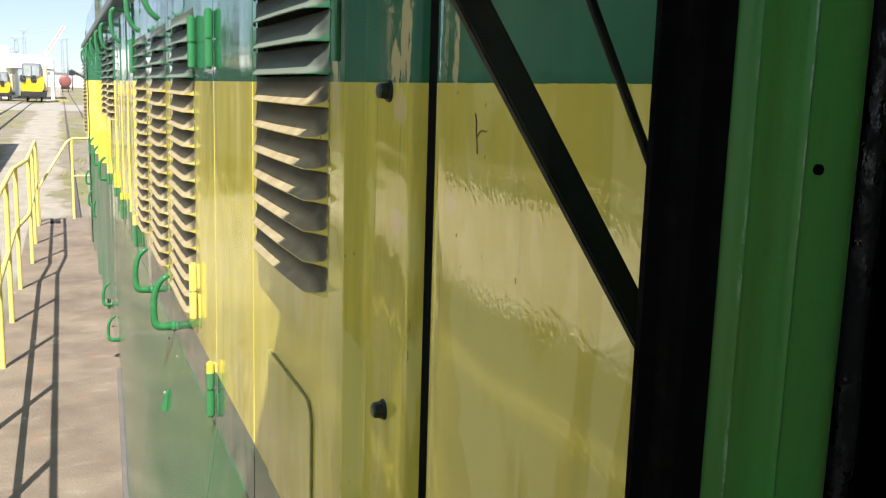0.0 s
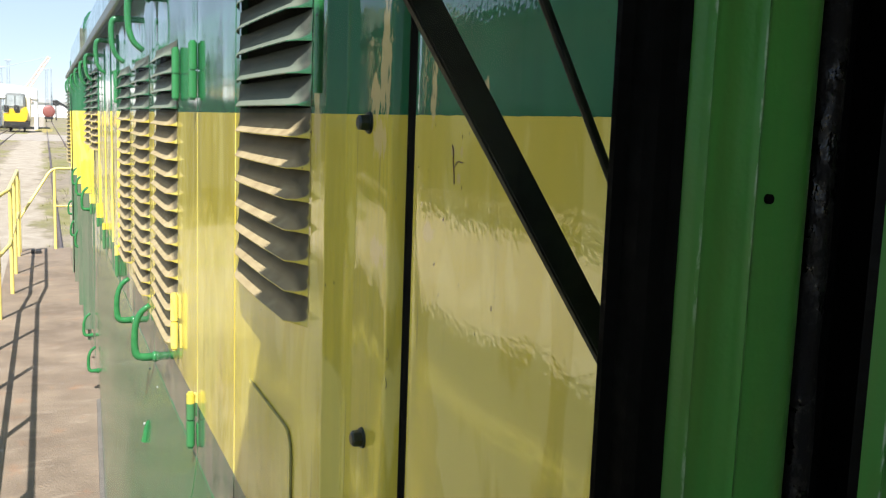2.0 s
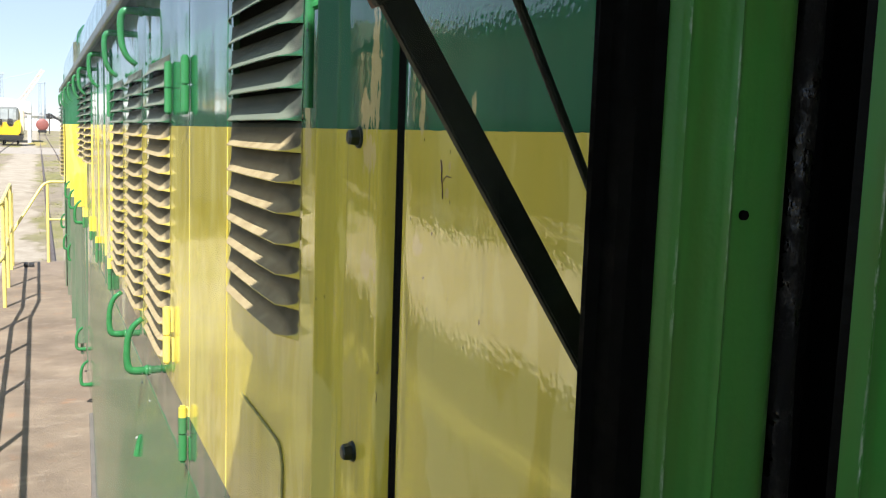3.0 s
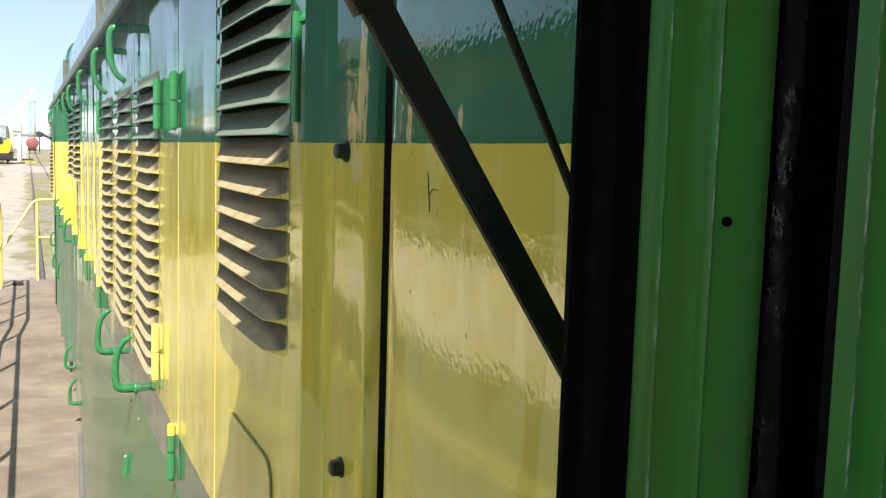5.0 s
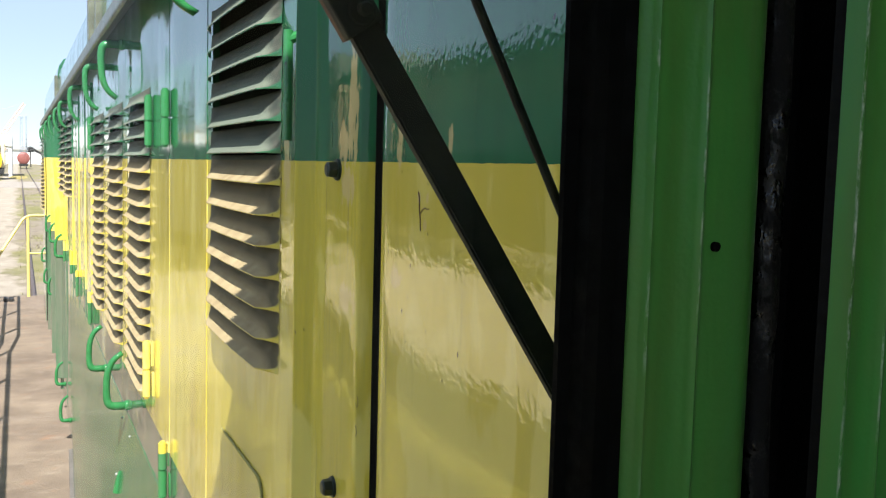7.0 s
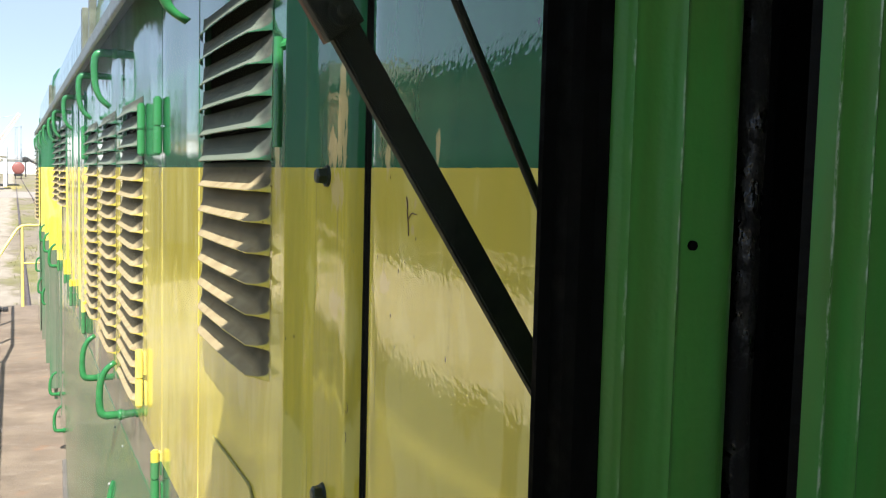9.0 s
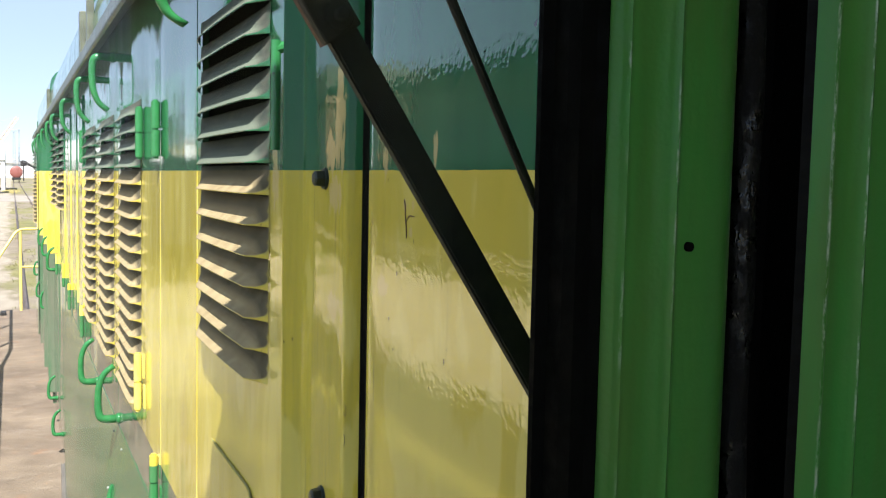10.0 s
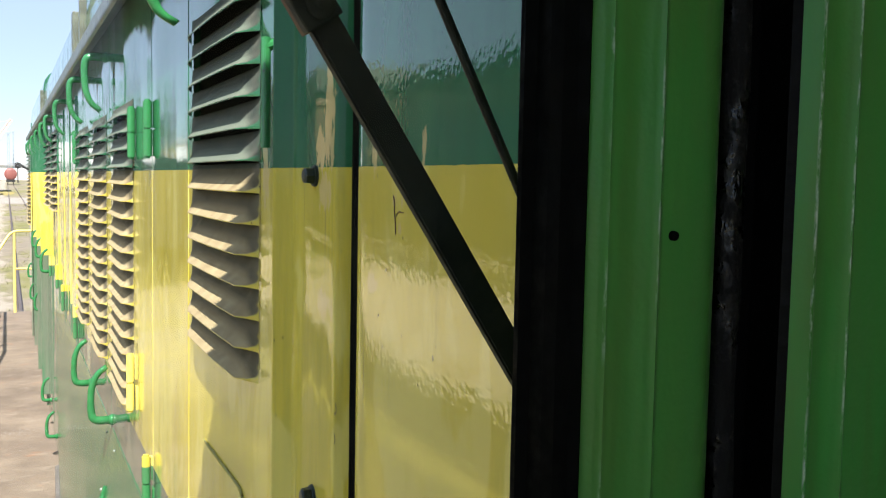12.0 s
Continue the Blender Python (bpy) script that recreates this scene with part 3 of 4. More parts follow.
louvre_door(6.708, 7.60, 0.0, 2.172, [(6.8, 7.5)], 1.53, 12, 0.0405, 0.027, "door with short pressed louvres", M_PAINT_FAR)
for a, b in ((7.608, 8.4), (8.408, 9.2), (9.208, 10.0), (10.008, 10.9)):
    lpart("hood_panel", sheet(a, b, 0.0, 2.172, -0.012, 0.02), M_PAINT_FAR, "plain glossy hood panel")
louvre_door(10.908, HOOD_END, 0.0, 2.172, [(10.95, 11.85)], 1.2, 20, 0.0405, 0.03, "door with tall pressed louvres", M_PAINT_FAR, -0.035)
# black backing puts the shade of seams and louvre openings into its colour
lpart("shade_backing", boxed(0.012, 0.07, 0.40, HOOD_END, 0.0, 2.172), M_BLACK, "black backing for the shade in seams and louvres")

# ribs along the door joints
for ry, out in ((4.26, 0.006), (4.704, 0.004), (5.204, 0.004), (5.804, 0.005), (6.704, 0.004), (7.55, 0.044), (8.55, 0.044), (9.75, 0.044)):
    lpart("door_rib", boxed(-out, 0.004, ry - 0.010, ry + 0.010, 0.1, 2.08, 0.002), M_PAINT_FAR, "upright rib along a door joint")

# lower cover, twisted outwards towards the cab
def cover(y0, y1, n):
    bm = bmesh.new()
    rows = []
    for i in range(n + 1):
        y = y0 + (y1 - y0) * i / n
        f = 0.039 * (6.10 - y)
        dent = 0.006 * math.sin(3.1 * y + 1) * math.sin(1.7 * y)
        rows.append([bm.verts.new((-0.0012 - f * s ** 1.15 - (0.012 + dent) * math.sin(math.pi * s), y, 1.024 * (1 - s))) for s in (0, 0.04, 0.1, 0.25, 0.4, 0.55, 0.7, 0.85, 1.0)])
    for a, b in zip(rows, rows[1:]):
        for j in range(8):
            bm.faces.new((a[j], a[j + 1], b[j + 1], b[j]))
    ex = bmesh.ops.extrude_face_region(bm, geom=list(bm.faces))
    bmesh.ops.translate(bm, vec=(0.003, 0, 0), verts=[g for g in ex["geom"] if isinstance(g, bmesh.types.BMVert)])
    return lpart("lower_cover", bm, M_COVER, "dull green sheet cover flaring out over the walkway", True)


cover(0.40, 2.016, 8)
cover(2.024, 6.10, 20)
bm = bmesh.new()
rows = []
for i in range(21):
    y = 2.024 + 3.95 * i / 20
    x = -0.0012 - 0.039 * (6.10 - y)
    rows.append([bm.verts.new((x + dx, y, z)) for dx, z in ((0.004, 0.020), (-0.002, 0.010), (-0.020, 0.007), (-0.022, 0.001), (0.004, 0.001))])
for a, b in zip(rows, rows[1:]):
    for j in range(5):
        bm.faces.new((a[j], a[(j + 1) % 5], b[(j + 1) % 5], b[j]))
bm.faces.new(rows[0]), bm.faces.new(rows[-1])
lpart("bottom_flange", bm, M_FLANGE, "pale dusty flange along the foot of the cover")
for ry in (2.74, 2.95):
    bm = bmesh.new()
    bmesh.ops.create_uvsphere(bm, u_segments=10, v_segments=6, radius=0.004, matrix=Matrix.Translation((-0.005, ry, 0.985)))
    lpart("rivet", bm, M_RIVET, "pale rivet head", True)
bm = bmesh.new()
bmesh.ops.create_uvsphere(bm, u_segments=10, v_segments=6, radius=0.005, matrix=Matrix.Translation((-0.030, 2.87, 0.838)))
lpart("rivet", bm, M_RIVET, "pale rivet head", True)
bm = bmesh.new()
bar_line = bent([(-0.022, 2.82, 0.862), (-0.028, 2.82, 0.845), (-0.030, 2.82, 0.825), (-0.034, 2.82, 0.800)], 0.012)
tube(bm, bar_line, 0.007, 8, tip=0.011)
lpart("drain_lug", bm, M_LEAF, "small bent green lug on the cover", True)

# gutter, upper hood and rounded roof edge
gut = [(0.0, 2.1725), (-0.047, 2.128), (-0.0545, 2.129), (-0.056, 2.134), (-0.056, 2.166), (-0.049, 2.168), (-0.03, 2.158), (0.0, 2.190)]
bm = bmesh.new()
ring0 = [bm.verts.new((x, 0.37, z)) for x, z in gut]
ring1 = [bm.verts.new((x, HOOD_END + 0.05, z)) for x, z in gut]
for j in range(len(gut)):
    k2 = (j + 1) % len(gut)
    bm.faces.new((ring0[j], ring0[k2], ring1[k2], ring1[j]))
bm.faces.new(ring0), bm.faces.new(ring1)
lpart("gutter", bm, M_GUTTER, "grey-green rain gutter along the hood")
for a, b, top in ((0.37, 4.2, 2.47), (4.21, 8.0, 2.50), (8.01, HOOD_END, 2.56)):
    side = [(0.0, 2.176), (0.0, top - 0.16), (0.012, top - 0.08), (0.045, top - 0.03), (0.10, top), (0.76, top + 0.05), (1.42, top), (1.51, top - 0.16), (1.52, 2.155)]
    bm = bmesh.new()
    r0 = [bm.verts.new((x, a, z)) for x, z in side]
    r1 = [bm.verts.new((x, b, z)) for x, z in side]
    for j in range(len(side) - 1):
        bm.faces.new((r0[j], r0[j + 1], r1[j + 1], r1[j]))
    bm.faces.new(r0), bm.faces.new(r1)
    lpart("upper_hood", bm, M_PAINT_FAR, "upper hood with rounded roof edge")
for ry, w in ((3.72, 0.02), (4.12, 0.035), (8.0, 0.03)):
    lpart("upper_rib", boxed(-0.022, 0.004, ry - w, ry + w, 2.192, 2.40, 0.004), M_GUTTER, "grey-green upright rib above the gutter")
lpart("hood_far_side", boxed(1.45, 1.52, 0.36, HOOD_END, 0.0, 2.16), M_PAINT_FAR)


def handle_mesh(name, up):
    """A bent latch handle: pivot boss on the door, arm outwards, grip along the door."""
    s = 1 if up else -1
    bm = bmesh.new()
    line = bent([(0.004, 0, 0), (-0.054, 0, 0.0), (-0.060, 0.0, 0.035 * s), (-0.058, -0.002, 0.095 * s), (-0.044, -0.004, 0.135 * s), (-0.016, -0.006, 0.156 * s)], 0.02)
    tube(bm, line, 0.0120, 12, tip=0.0082)
    bmesh.ops.create_cone(bm, cap_ends=True, segments=16, radius1=0.017, radius2=0.014, depth=0.012, matrix=pose(-0.004, 0, 0, 0, -90, 0))
    me = bpy.data.meshes.new(name)
    bmesh.ops.recalc_face_normals(bm, faces=bm.faces)
    bm.to_mesh(me)
    bm.free()
    me.materials.append(M_LEAF)
    for p in me.polygons:
        p.use_smooth = True
    return me


H_DOWN, H_UP = handle_mesh("door_handle", False), handle_mesh("door_handle", True)
shared("door_handle", H_DOWN, loco, LOCO_INV @ pose(-0.002, 1.61, 2.108) @ Matrix.Diagonal((1, 1, 0.72, 1)))
for hy in (2.97, 3.70, 4.83, 6.1, 7.0, 8.2, 9.4, 10.6, 11.7):
    shared("door_handle", H_DOWN, loco, LOCO_INV @ pose(0, hy, 2.095))
for hy, hz in ((2.84, 1.050), (3.58, 1.005), (7.05, 1.075), (8.3, 1.075), (9.5, 1.075)):
    shared("door_handle", H_UP, loco, LOCO_INV @ pose(0, hy, hz))
for hy, hz in ((6.15, 0.14), (6.9, 0.2), (8.6, 0.6), (10.2, 0.5), (11.2, 0.62)):
    shared("door_handle", H_UP, loco, LOCO_INV @ pose(-0.006, hy, hz))


def hinge(y, z, length, colour, x=0.0):
    """A weld-on hinge: a barrel in two knuckles on the door, with leaves on the lower ones."""
    off = 0.013 if z < 1.7 else 0.0095
    bm = bmesh.new()
    for z0, z1 in ((z, z + length * 0.485), (z + length * 0.515, z + length)):
        tube(bm, [(x - off, y, z0), (x - off, y, z0 + 0.002), (x - off, y, z1 - 0.002), (x - off, y, z1)], 0.009, 14)
        if z < 1.7:
            box(bm, x - 0.0025, x + 0.003, y - 0.022 if z0 == z else y, y if z0 == z else y + 0.022, z0 + 0.004, z1 - 0.004, 0.001)
    tube(bm, [(x - off, y, z - 0.005), (x - off, y, z + length + 0.004)], 0.006, 10)
    return lpart("hinge", bm, colour, "weld-on door hinge", True)


for hy, hz, hl in ((2.287, 1.794, 0.111), (2.018, 1.792, 0.110), (2.30, 1.205, 0.13), (2.03, 1.055, 0.115), (4.25, 1.06, 0.13), (4.25, 1.80, 0.13), (5.2, 1.05, 0.13), (5.8, 1.10, 0.13), (6.7, 1.08, 0.13), (7.6, 1.05, 0.13), (7.6, 1.85, 0.13)):
    hinge(hy, hz, hl, M_HINGE)

# walkway deck
lpart("walkway", boxed(-0.72, 0.02, 0.38, 12.95, -0.06, 0.0, 0.006), M_FLOOR, "weathered steel walkway with rust stains")
lpart("frame_skirt", boxed(-0.70, 2.2, -3.0, 12.9, -0.5, -0.065), M_DARK, "dark underframe of the locomotive")

lpart("walkway", boxed(1.50, 2.24, 0.38, 12.95, -0.06, 0.0, 0.006), M_FLOOR, "weathered steel walkway with rust stains")
for cy in (0.6, 9.8):
    bog = lholder("bogie", "dark bogie with three wheel pairs")
    part("bogie_frame", boxed(-0.35, 1.87, cy - 2.6, cy + 2.6, -1.05, -0.55, 0.05), M_DARK, bog)
    for wy in (-1.9, 0.0, 1.9):
        for wx in (-0.06, 1.46):
            bm = bmesh.new()
            bmesh.ops.create_cone(bm, cap_ends=True, segments=32, radius1=0.52, radius2=0.52, depth=0.13, matrix=pose(wx, cy + wy, -0.95, 0, 90, 0))
            part("wheel", bm, M_RAIL, bog)
lpart("fuel_tank", boxed(-0.4, 1.92, 3.6, 6.8, -1.25, -0.5, 0.12), M_DARK, "dark fuel tank under the frame")

# railing
rail = lholder("railing", "yellow tubular handrail along the walkway")


def rx(y):
    return -0.68 + 0.075 * max(0, min(1, (y - 8.4) / 0.9))


ys = [0.5, 2.0, 4.0, 6.0, 8.0, 8.4, 8.7, 9.0, 9.3, 10.5, 12.3]
for name, z in (("top_rail", 1.03), ("middle_rail", 0.53)):
    line = [(rx(y), y, z) for y in ys]
    if name == "top_rail":
        line = bent(line + [(rx(12.3), 12.42, 0.98), (rx(12.3), 12.45, 0.8)], 0.05)
    part(name, tube(bmesh.new(), line, 0.017, 12), M_YELLOW, rail, smooth=True)
post_ys = [1.5, 2.67, 3.84, 5.01, 6.18, 7.36, 8.55, 9.75, 10.95, 12.28]
for y in post_ys:
    part("post", tube(bmesh.new(), [(rx(y), y, -0.02), (rx(y), y, 1.02)], 0.018, 12), M_YELLOW, rail, smooth=True)
part("floor_bracket", box(boxed(-0.475, -0.43, 12.45, 12.62, 0.0, 0.045, 0.008), -0.42, -0.36, 12.45, 12.62, 0.0, 0.04, 0.008), M_DARK, rail, "black steel bracket on the deck")
endrail = lholder("end_railing", "yellow tubular rail across the walkway end")
YE = 12.88
part("top_rail", tube(bmesh.new(), bent([(-0.60, YE - 0.25, 0.42), (-0.22, YE, 1.03), (0.5, YE, 1.03)], 0.09), 0.017, 12), M_YELLOW, endrail, smooth=True)
part("post", tube(bmesh.new(), [(-0.19, YE, -0.05), (-0.19, YE, 1.02)], 0.018, 12), M_YELLOW, endrail, smooth=True)
part("post", tube(bmesh.new(), [(-0.60, YE - 0.25, -0.05), (-0.60, YE - 0.25, 0.9)], 0.018, 12), M_YELLOW, endrail, smooth=True)
part("middle_rail", tube(bmesh.new(), [(-0.19, YE, 0.55), (0.5, YE, 0.55)], 0.014, 12), M_YELLOW, endrail, smooth=True)

# ---- cab round the camera ----
cabl = lholder("cab", "driver's cab with green walls and a framed window")
WZ0, WZ1 = 1.05, 2.45
bm = bmesh.new()
box(bm, -0.75, -0.69, 0.30, 0.36, -0.05, 2.68)
box(bm, -0.69, 0.0, 0.30, 0.36, -0.05, WZ0)
box(bm, -0.69, 0.0, 0.30, 0.36, WZ1, 2.68)
part("front_wall", bm, M_SASH, cabl)
bm = bmesh.new()
box(bm, 0.045, 2.25, 0.285, 0.36, -0.05, 2.68)
part("front_wall", bm, M_SASH, cabl)
# unseen walls, their openings sized to light the sash and cable
bm = bmesh.new()
box(bm, -0.75, -0.69, -2.3, 0.30, -0.05, 1.38)
box(bm, -0.75, -0.69, -2.3, 0.30, 2.5, 2.68)
box(bm, -0.75, -0.69, -2.3, -1.95, 1.38, 2.5)
box(bm, -0.75, -0.69, -0.10, 0.30, 1.38, 2.5)
part("side_wall", bm, M_LINING, cabl)
part("side_wall", boxed(2.19, 2.25, -2.3, 0.285, -0.05, 2.68), M_LINING, cabl)
bm = bmesh.new()
box(bm, -0.69, 2.19, -2.3, -2.24, -0.05, 1.0)
box(bm, -0.69, 2.19, -2.3, -2.24, 2.3, 2.68)
box(bm, -0.69, -0.55, -2.3, -2.24, 1.0, 2.3)
box(bm, 0.05, 2.19, -2.3, -2.24, 1.0, 2.3)
part("back_wall", bm, M_LINING, cabl)
part("cab_floor", boxed(-0.75, 2.25, -2.3, 0.36, -0.1, -0.055), M_FLOOR, cabl)
part("ceiling", boxed(-0.80, 2.30, -2.4, 0.40, 2.685, 2.787), M_LINING, cabl)
# window: rubber channel, sash of folded sheet, dark gap, wall post
win = lholder("window", "cab window in a green sash with black rubber")
rub = [(-0.0852, 0.3600), (-0.1092, 0.3320), (-0.1142, 0.3260), (-0.1142, 0.3230), (-0.1112, 0.3200), (-0.1110, 0.3120), (-0.1100, 0.3060), (-0.1078, 0.3010), (-0.1049, 0.2990), (-0.1039, 0.3010), (-0.0772, 0.3130), (-0.0772, 0.3600)]
part("rubber_channel", extrude(bmesh.new(), rub, WZ0, WZ1), M_RUBBER, win)


def folded(x0, x1, y, ridges, drop):
    """A folded sheet profile: rounded shoulders, flat face, narrow ridges."""
    pts = []
    n = 72
    for i in range(n + 1):
        u = -1 + 2 * i / n
        x = (x0 + x1) / 2 + (x1 - x0) / 2 * u
        yy = y + drop * abs(u) ** 3.4 + 0.0012 * max(0, u) ** 2
        pitch = ridges[1] - ridges[0]
        if x < ridges[1]:
            yy += 0.0016 * math.sin(math.pi * (x - ridges[0]) / pitch) ** 2
        else:
            yy += 0.0009 * min(1, (x - ridges[1]) / pitch)
        for r in ridges:
            yy -= 0.0011 * math.exp(-((x - r) / 0.0010) ** 2)
        pts.append((x, yy))
    return pts


sash = folded(-0.1049, -0.0480, 0.2945, (-0.0980, -0.0803), 0.008) + [(-0.0480, 0.32), (-0.1049, 0.32)]
part("sash", extrude(bmesh.new(), sash, WZ0, WZ1, 6), M_SASH, win, "green folded sash with glints painted on its ridges and a worn edge", True)
part("gap_seal", extrude(bmesh.new(), [(-0.0478, 0.319), (-0.040, 0.317), (-0.030, 0.316), (-0.0205, 0.316), (-0.0200, 0.3015), (-0.0170, 0.2996), (-0.0150, 0.34), (-0.0478, 0.34)], WZ0, WZ1), M_TAR, win, "tarry black seal")
part("cable", tube(bmesh.new(), [(-0.0365 + 0.0006 * math.sin(9 * i), 0.311 + 0.0004 * math.sin(5 * i), WZ0 + (WZ1 - WZ0) * i / 40) for i in range(41)], 0.0052, 14), M_CABLE, win, "tarred black cable", True)
post = folded(-0.0174, 0.047, 0.2935, (-0.0108, 0.0040), 0.006) + [(0.05, 0.34), (-0.0150, 0.34)]
part("window_post", extrude(bmesh.new(), post, -0.05, 2.68, 6), M_SASH, win, "green wall post beside the sash", True)
bm = boxed(-0.69, -0.09, 0.352, 0.356, WZ0, WZ1)
g = part("pane", bm, M_GLASS, win)
g.visible_shadow = False
bm = bmesh.new()
bmesh.ops.create_cone(bm, cap_ends=True, segments=20, radius1=0.0016, radius2=0.0016, depth=0.0016, matrix=pose(-0.0742, 0.2942, 1.736, 90, 0, 0))
part("screw_hole", bm, M_BLACK, win, "small dark hole")
# wiper outside the pane
wip = lholder("wiper", "black wiper arm and thin guide rod")
WY = 0.405


def bar(bm, a, b, w, d):
    """A flat bar from a to b, in the plane of the pane."""
    a, b = Vector(a), Vector(b)
    dirv = (b - a).normalized()
    s = dirv.cross(Vector((0, 1, 0))).normalized() * w / 2
    q = Vector((0, d / 2, 0))
    c = [a + s + q, a - s + q, a - s - q, a + s - q]
    e = [p + (b - a) for p in c]
    va, vb = [bm.verts.new(p) for p in c], [bm.verts.new(p) for p in e]
    for j in range(4):
        bm.faces.new((va[j], va[(j + 1) % 4], vb[(j + 1) % 4], vb[j]))
    bm.faces.new(va), bm.faces.new(vb)
    return bm


def ax(z):
    return -0.1233 - 0.645 * (z - 1.76)


bm = bar(bmesh.new(), (ax(1.815), WY, 1.815), (ax(1.58), WY, 1.58), 0.0128, 0.006)
bmesh.ops.bevel(bm, geom=list(bm.edges), offset=0.001, segments=2, affect="EDGES")
part("arm", bm, M_WIPER, wip)
bm = bar(bmesh.new(), (ax(1.90) - 0.002, WY - 0.004, 1.90), (ax(1.811) - 0.0015, WY - 0.004, 1.811), 0.0165, 0.006)
bmesh.ops.create_cone(bm, cap_ends=True, segments=24, radius1=0.0062, radius2=0.0058, depth=0.0064, matrix=pose(ax(1.818) + 0.0008, WY - 0.005, 1.818, 90, 0, 0))
bmesh.ops.create_cone(bm, cap_ends=True, segments=6, radius1=0.003, radius2=0.003, depth=0.005, matrix=pose(ax(1.818) + 0.0008, WY - 0.010, 1.818, 90, 0, 0))
bmesh.ops.bevel(bm, geom=list(bm.edges), offset=0.0006, segments=1, affect="EDGES")
part("hinged_link", bm, M_WIPER, wip)
part("spring_flange", bar(bmesh.new(), (ax(1.90) - 0.0104, WY, 1.90), (ax(1.807) - 0.0098, WY, 1.807), 0.0018, 0.006), M_RUST, wip, "rusty brown edge")
part("rod", tube(bmesh.new(), [(-0.091 - 0.513 * 0.12, WY, 1.9135), (-0.091, WY, 1.7935), (-0.091 + 0.513 * 0.12, WY, 1.6735)], 0.0021, 10), M_WIPER, wip, smooth=True)

# ---- yard ----
GZ = -1.6
bm = bmesh.new()
bmesh.ops.create_grid(bm, x_segments=8, y_segments=8, size=2500, matrix=Matrix.Translation((0, 0, GZ)))
ground = tagged(part("ground", bm, M_GROUND), "railway yard ground of gravel and patchy grass", "ground", kind="structure")
tagged(part("road", boxed(-60, 60, 112, 140, GZ - 0.1, GZ + 0.04), M_ROAD), "pale concrete level crossing road", "road", kind="structure")


def rail_line(x, y0, y1):
    bm = bmesh.new()
    box(bm, x - 0.036, x + 0.036, y0, y1, GZ + 0.09, GZ + 0.13, 0.008)
    box(bm, x - 0.01, x + 0.01, y0, y1, GZ + 0.02, GZ + 0.09)
    box(bm, x - 0.07, x + 0.07, y0, y1, GZ - 0.02, GZ + 0.02)
    return tagged(part("rail", bm, M_RAIL), "worn rusty steel rail in the grass", "rail", group="rails of the yard")


for x in (0.0, 1.52, -4.2, -5.72):
    rail_line(x, -30, 330)

# wagon parked on the next track
wag = holder("wagon", None, (-5.0, 40, GZ), "dark parked railway wagon on the next track", "wagon")
part("body", boxed(-1.4, 1.45, -12, 11, 1.2, 3.9, 0.05), M_DARK, wag)
part("underframe", boxed(-1.2, 1.2, -11.5, 10.5, 0.7, 1.2), M_DARK, wag)
for wy in (-10, -8, 7, 9):
    for wx in (-0.76, 0.76):
        bm = bmesh.new()
        bmesh.ops.create_cone(bm, cap_ends=True, segments=24, radius1=0.46, radius2=0.46, depth=0.13, matrix=pose(wx, wy, 0.59, 0, 90, 0))
        part("wheel", bm, M_DARK, wag)

# white shed with canopy
shed = holder("shed", None, (-14, 175, GZ), "white clad industrial shed with open canopy", "building")
part("wall", boxed(-11, 5.8, 2, 34, 0, 8.8, 0.1), M_WHITE, shed)
bm = bmesh.new()
cv = [(5.0 + 7.6 * i / 10, 7.6 - 0.7 * (i / 10) ** 2.2) for i in range(11)]
low = [(x, 5.2) for x, z in cv]
front = [bm.verts.new((x, 0, z)) for x, z in cv + low[::-1]]
back = [bm.verts.new((x, 26, z)) for x, z in cv + low[::-1]]
bm.faces.new(front), bm.faces.new(back)
for j in range(len(front)):
    bm.faces.new((front[j], front[(j + 1) % len(front)], back[(j + 1) % len(front)], back[j]))
part("canopy", bm, M_WHITE, shed)
for cy in (0.3, 12, 24):
    part("column", boxed(12.05, 12.6, cy, cy + 0.6, 0, 5.2, 0.05), M_WHITE, shed)


